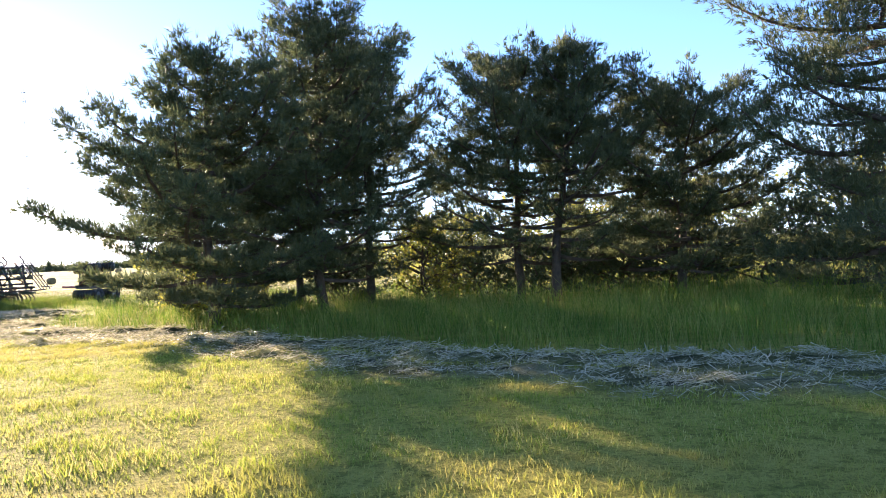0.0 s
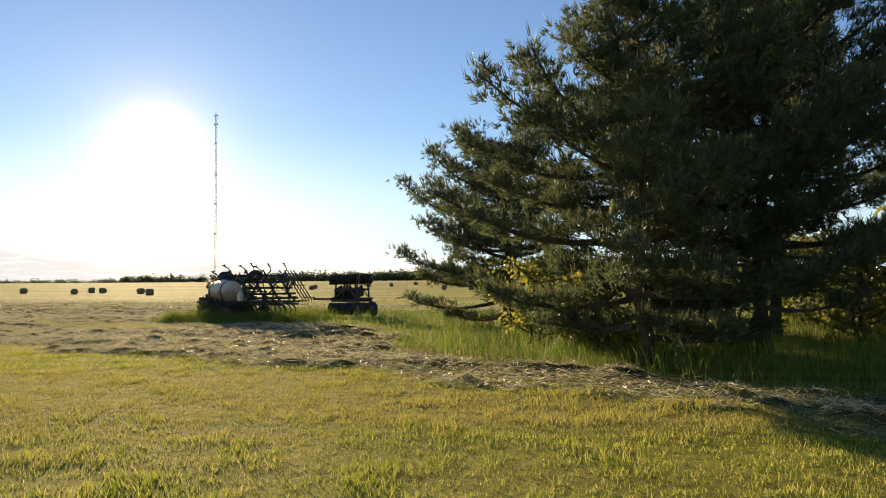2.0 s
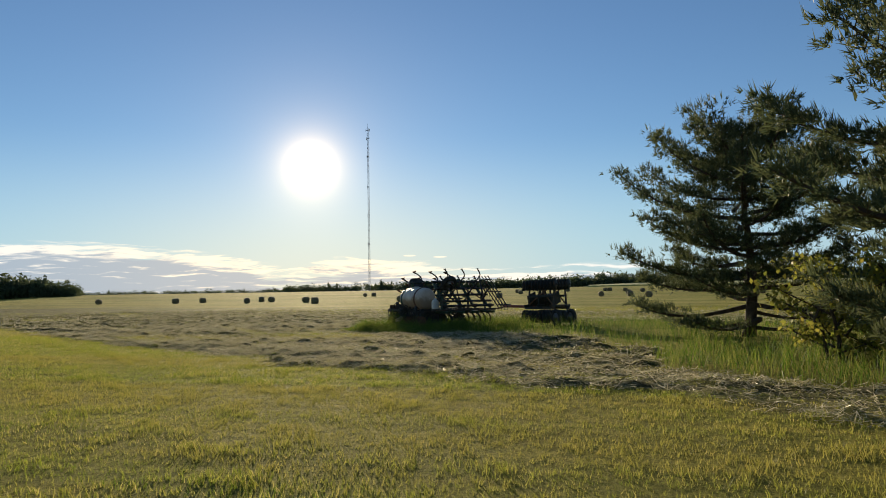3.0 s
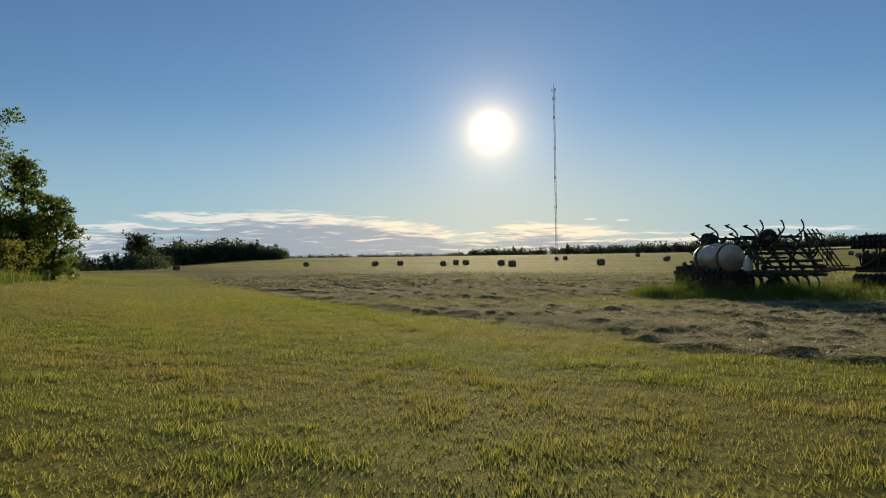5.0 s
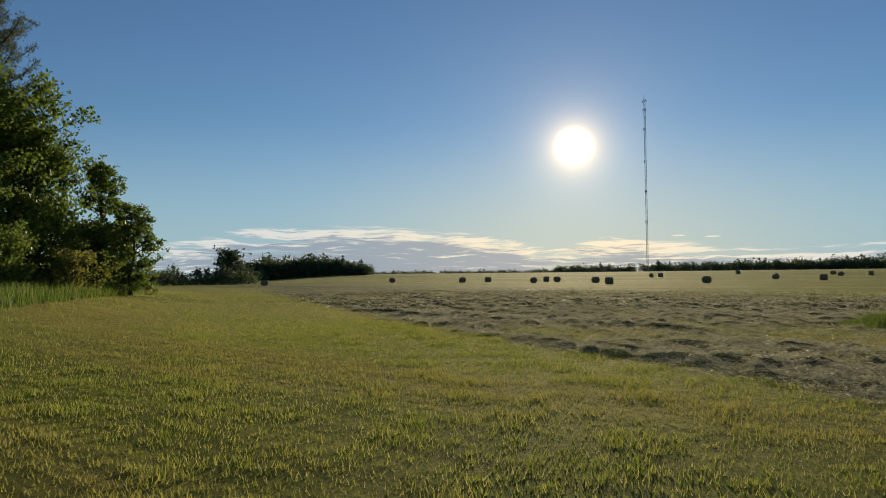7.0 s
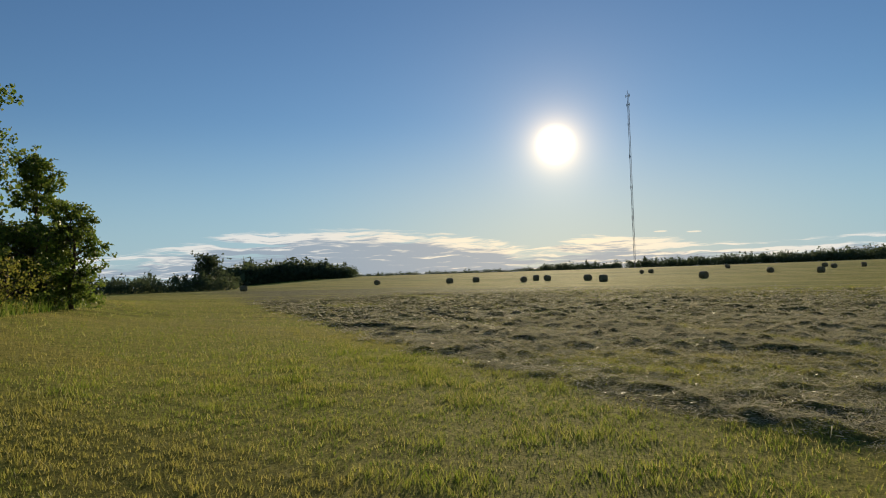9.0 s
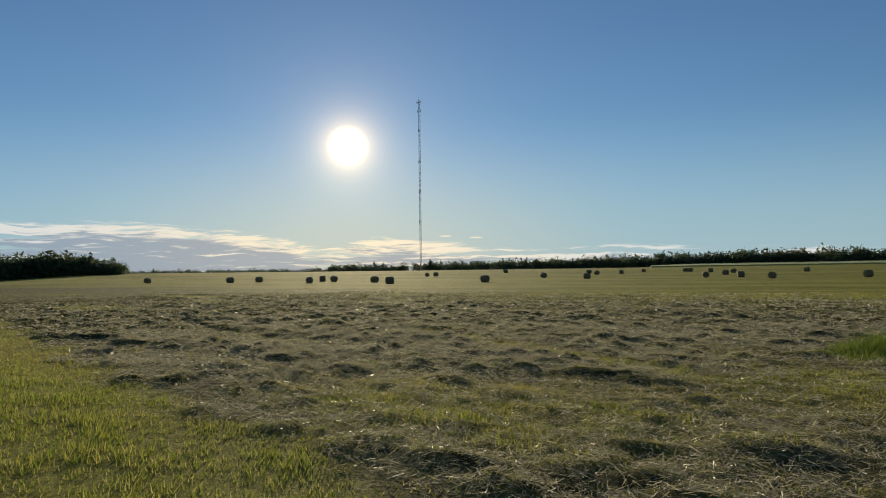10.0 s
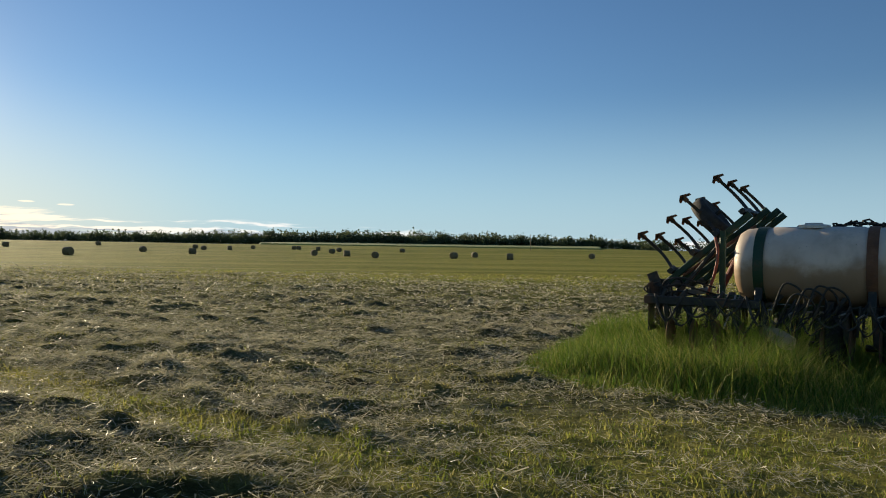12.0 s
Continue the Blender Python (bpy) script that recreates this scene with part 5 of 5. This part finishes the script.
bunch = bunch * (1 + 0.45 * (1 - smoothstep(0.3, 1.1, np.hypot(x + 1.5 - 2.4 * foot, y - 0.5 + 1.9 * foot))))
blades("tall_grass", x, y, g.uniform(0.35, 0.85, len(x)) * bunch, np.full(len(x), 0.0075), 0.85, TALL, "dense green grass round the cultivator", 116)
x, y, g = scatter(120000, (-85, -20, -28, 18), 107)
keep = inside(TALL_BY_HEDGE, x, y)
x, y = x[keep], y[keep]
blades("tall_grass", x, y, g.uniform(0.3, 0.85, len(x)), np.full(len(x), 0.036), 0.35, TALL, "tall grass along the hedge trees", 108, segs=1)


def straw(x, y, g, length, width, name, label):
    """Loose cut stalks lying over one another."""
    n = len(x)
    a = g.uniform(0, math.tau, n)
    tilt = g.normal(0.10, 0.30, n)
    d = np.stack([np.cos(a) * np.cos(tilt), np.sin(a) * np.cos(tilt), np.sin(tilt)], 1)
    s = np.cross(d, g.normal(0, 1, (n, 3)))
    s /= np.linalg.norm(s, axis=1)[:, None] + 1e-9
    l = (length * g.uniform(0.4, 1.3, n))[:, None]
    base = np.stack([x, y, ground_z(x, y) + g.uniform(0.0, 0.06, n)], 1) - d * l * 0.5
    w = width[:, None] * s
    co = np.stack([base - w, base + w, base + d * l], 1).reshape(-1, 3)
    ob = put_mesh(name, co, np.arange(n * 3).reshape(-1, 3), STRAW)
    return tagged(ob, label, "hay", kind="stuff")


def lay_hay(n, box, seed, fall, wides, length, label):
    x, y, g = scatter(n, box, seed)
    d = focus_distance(x, y)
    keep = g.random(n) < np.interp(d, *fall)
    x, y, d = x[keep], y[keep], d[keep]
    tall, hay = zones(x, y)
    wide = 0.5 + 0.5 * np.tanh(1.2 * soft_noise(x, y, 16, 8, 0.3, 1.4))
    keep = (g.random(len(x)) < hay ** 1.25 * (0.25 + 5.0 * lumps(x, y)) * (1.0 - 0.3 * wide)) & ~tall
    x, y, d = x[keep], y[keep], d[keep]
    straw(x, y, g, length, np.interp(d, *wides), "loose_hay", label)


lay_hay(520000, (-18, 8, -17, 8), 109, ([0, 6, 10, 14], [1.0, 0.8, 0.35, 0.1]), ([0, 10], [0.0020, 0.0034]), 0.12, "raked half-dry hay lying in low heaps")
lay_hay(3600000, (-60, 40, -38, 72), 119, ([0, 8, 14, 25, 50, 80], [0.10, 0.30, 0.36, 0.2, 0.07, 0.03]), ([0, 8, 20, 50, 80], [0.003, 0.0045, 0.010, 0.024, 0.036]), 0.16, "hay left lying over the field")


def hay_wads(n, box, seed, fall, count, width, length, label):
    """Ragged wads of raked hay, each a dome of crossed stalks."""
    x, y, g = scatter(n, box, seed)
    d = focus_distance(x, y)
    tall, hay = zones(x, y)
    row = 0.5 + 0.5 * np.tanh(1.5 * soft_noise((x * 0.966 - y * 0.26) * 0.3, x * 0.26 + y * 0.966, 11, 8, 0.9, 2.4))
    keep = (g.random(n) < np.interp(d, *fall) * hay * (0.15 + 0.85 * row)) & ~tall
    x, y, d = x[keep], y[keep], d[keep]
    m = len(x)
    size = 0.10 + 0.34 * g.random(m) ** 1.6
    tall_by = size * g.uniform(0.25, 0.55, m)
    i = np.repeat(np.arange(m), count)
    a, q = g.uniform(0, math.tau, m * count), np.sqrt(g.random(m * count))
    px, py = x[i] + size[i] * q * np.cos(a) * 1.3, y[i] + size[i] * q * np.sin(a) * 0.8
    pz = ground_z(px, py) + tall_by[i] * (1 - q * q) * g.uniform(0.3, 1.0, m * count)
    b, tilt = g.uniform(0, math.tau, m * count), g.normal(0.0, 0.45, m * count)
    way = np.stack([np.cos(b) * np.cos(tilt), np.sin(b) * np.cos(tilt), np.sin(tilt)], 1)
    s = np.cross(way, g.normal(0, 1, (m * count, 3)))
    s /= np.linalg.norm(s, axis=1)[:, None] + 1e-9
    l = (length * g.uniform(0.5, 1.3, m * count))[:, None]
    base = np.stack([px, py, pz], 1) - way * l * 0.5
    w = s * np.interp(d, *width)[i][:, None]
    co = np.stack([base - w, base + w, base + way * l], 1).reshape(-1, 3)
    ob = put_mesh("loose_hay", co, np.arange(m * count * 3).reshape(-1, 3), STRAW)
    tagged(ob, label, "hay", kind="stuff")


hay_wads(30000, (-20, 8, -18, 8), 129, ([0, 7, 12, 18], [1.0, 0.9, 0.5, 0.0]), 34, ([0, 12], [0.0026, 0.0045]), 0.13, "small wads of raked hay with shaded hollows")
hay_wads(52000, (-45, 34, -38, 45), 139, ([0, 8, 14, 30, 60], [0.25, 0.5, 0.9, 0.6, 0.3]), 6, ([0, 12, 25, 60], [0.006, 0.009, 0.02, 0.04]), 0.2, "wads of raked hay farther out in the field")
lay_hay(200000, (8, 38, -38, -14), 149, ([0, 8, 14, 20], [0.9, 0.9, 0.5, 0.1]), ([0, 8, 20], [0.004, 0.006, 0.012]), 0.24, "tangled swath of cut hay before the trees")
hay_wads(7000, (8, 36, -38, -14), 159, ([0, 7, 12, 18], [1.0, 0.9, 0.6, 0.1]), 18, ([0, 12, 20], [0.005, 0.008, 0.012]), 0.22, "wads of cut hay in the swath before the trees")
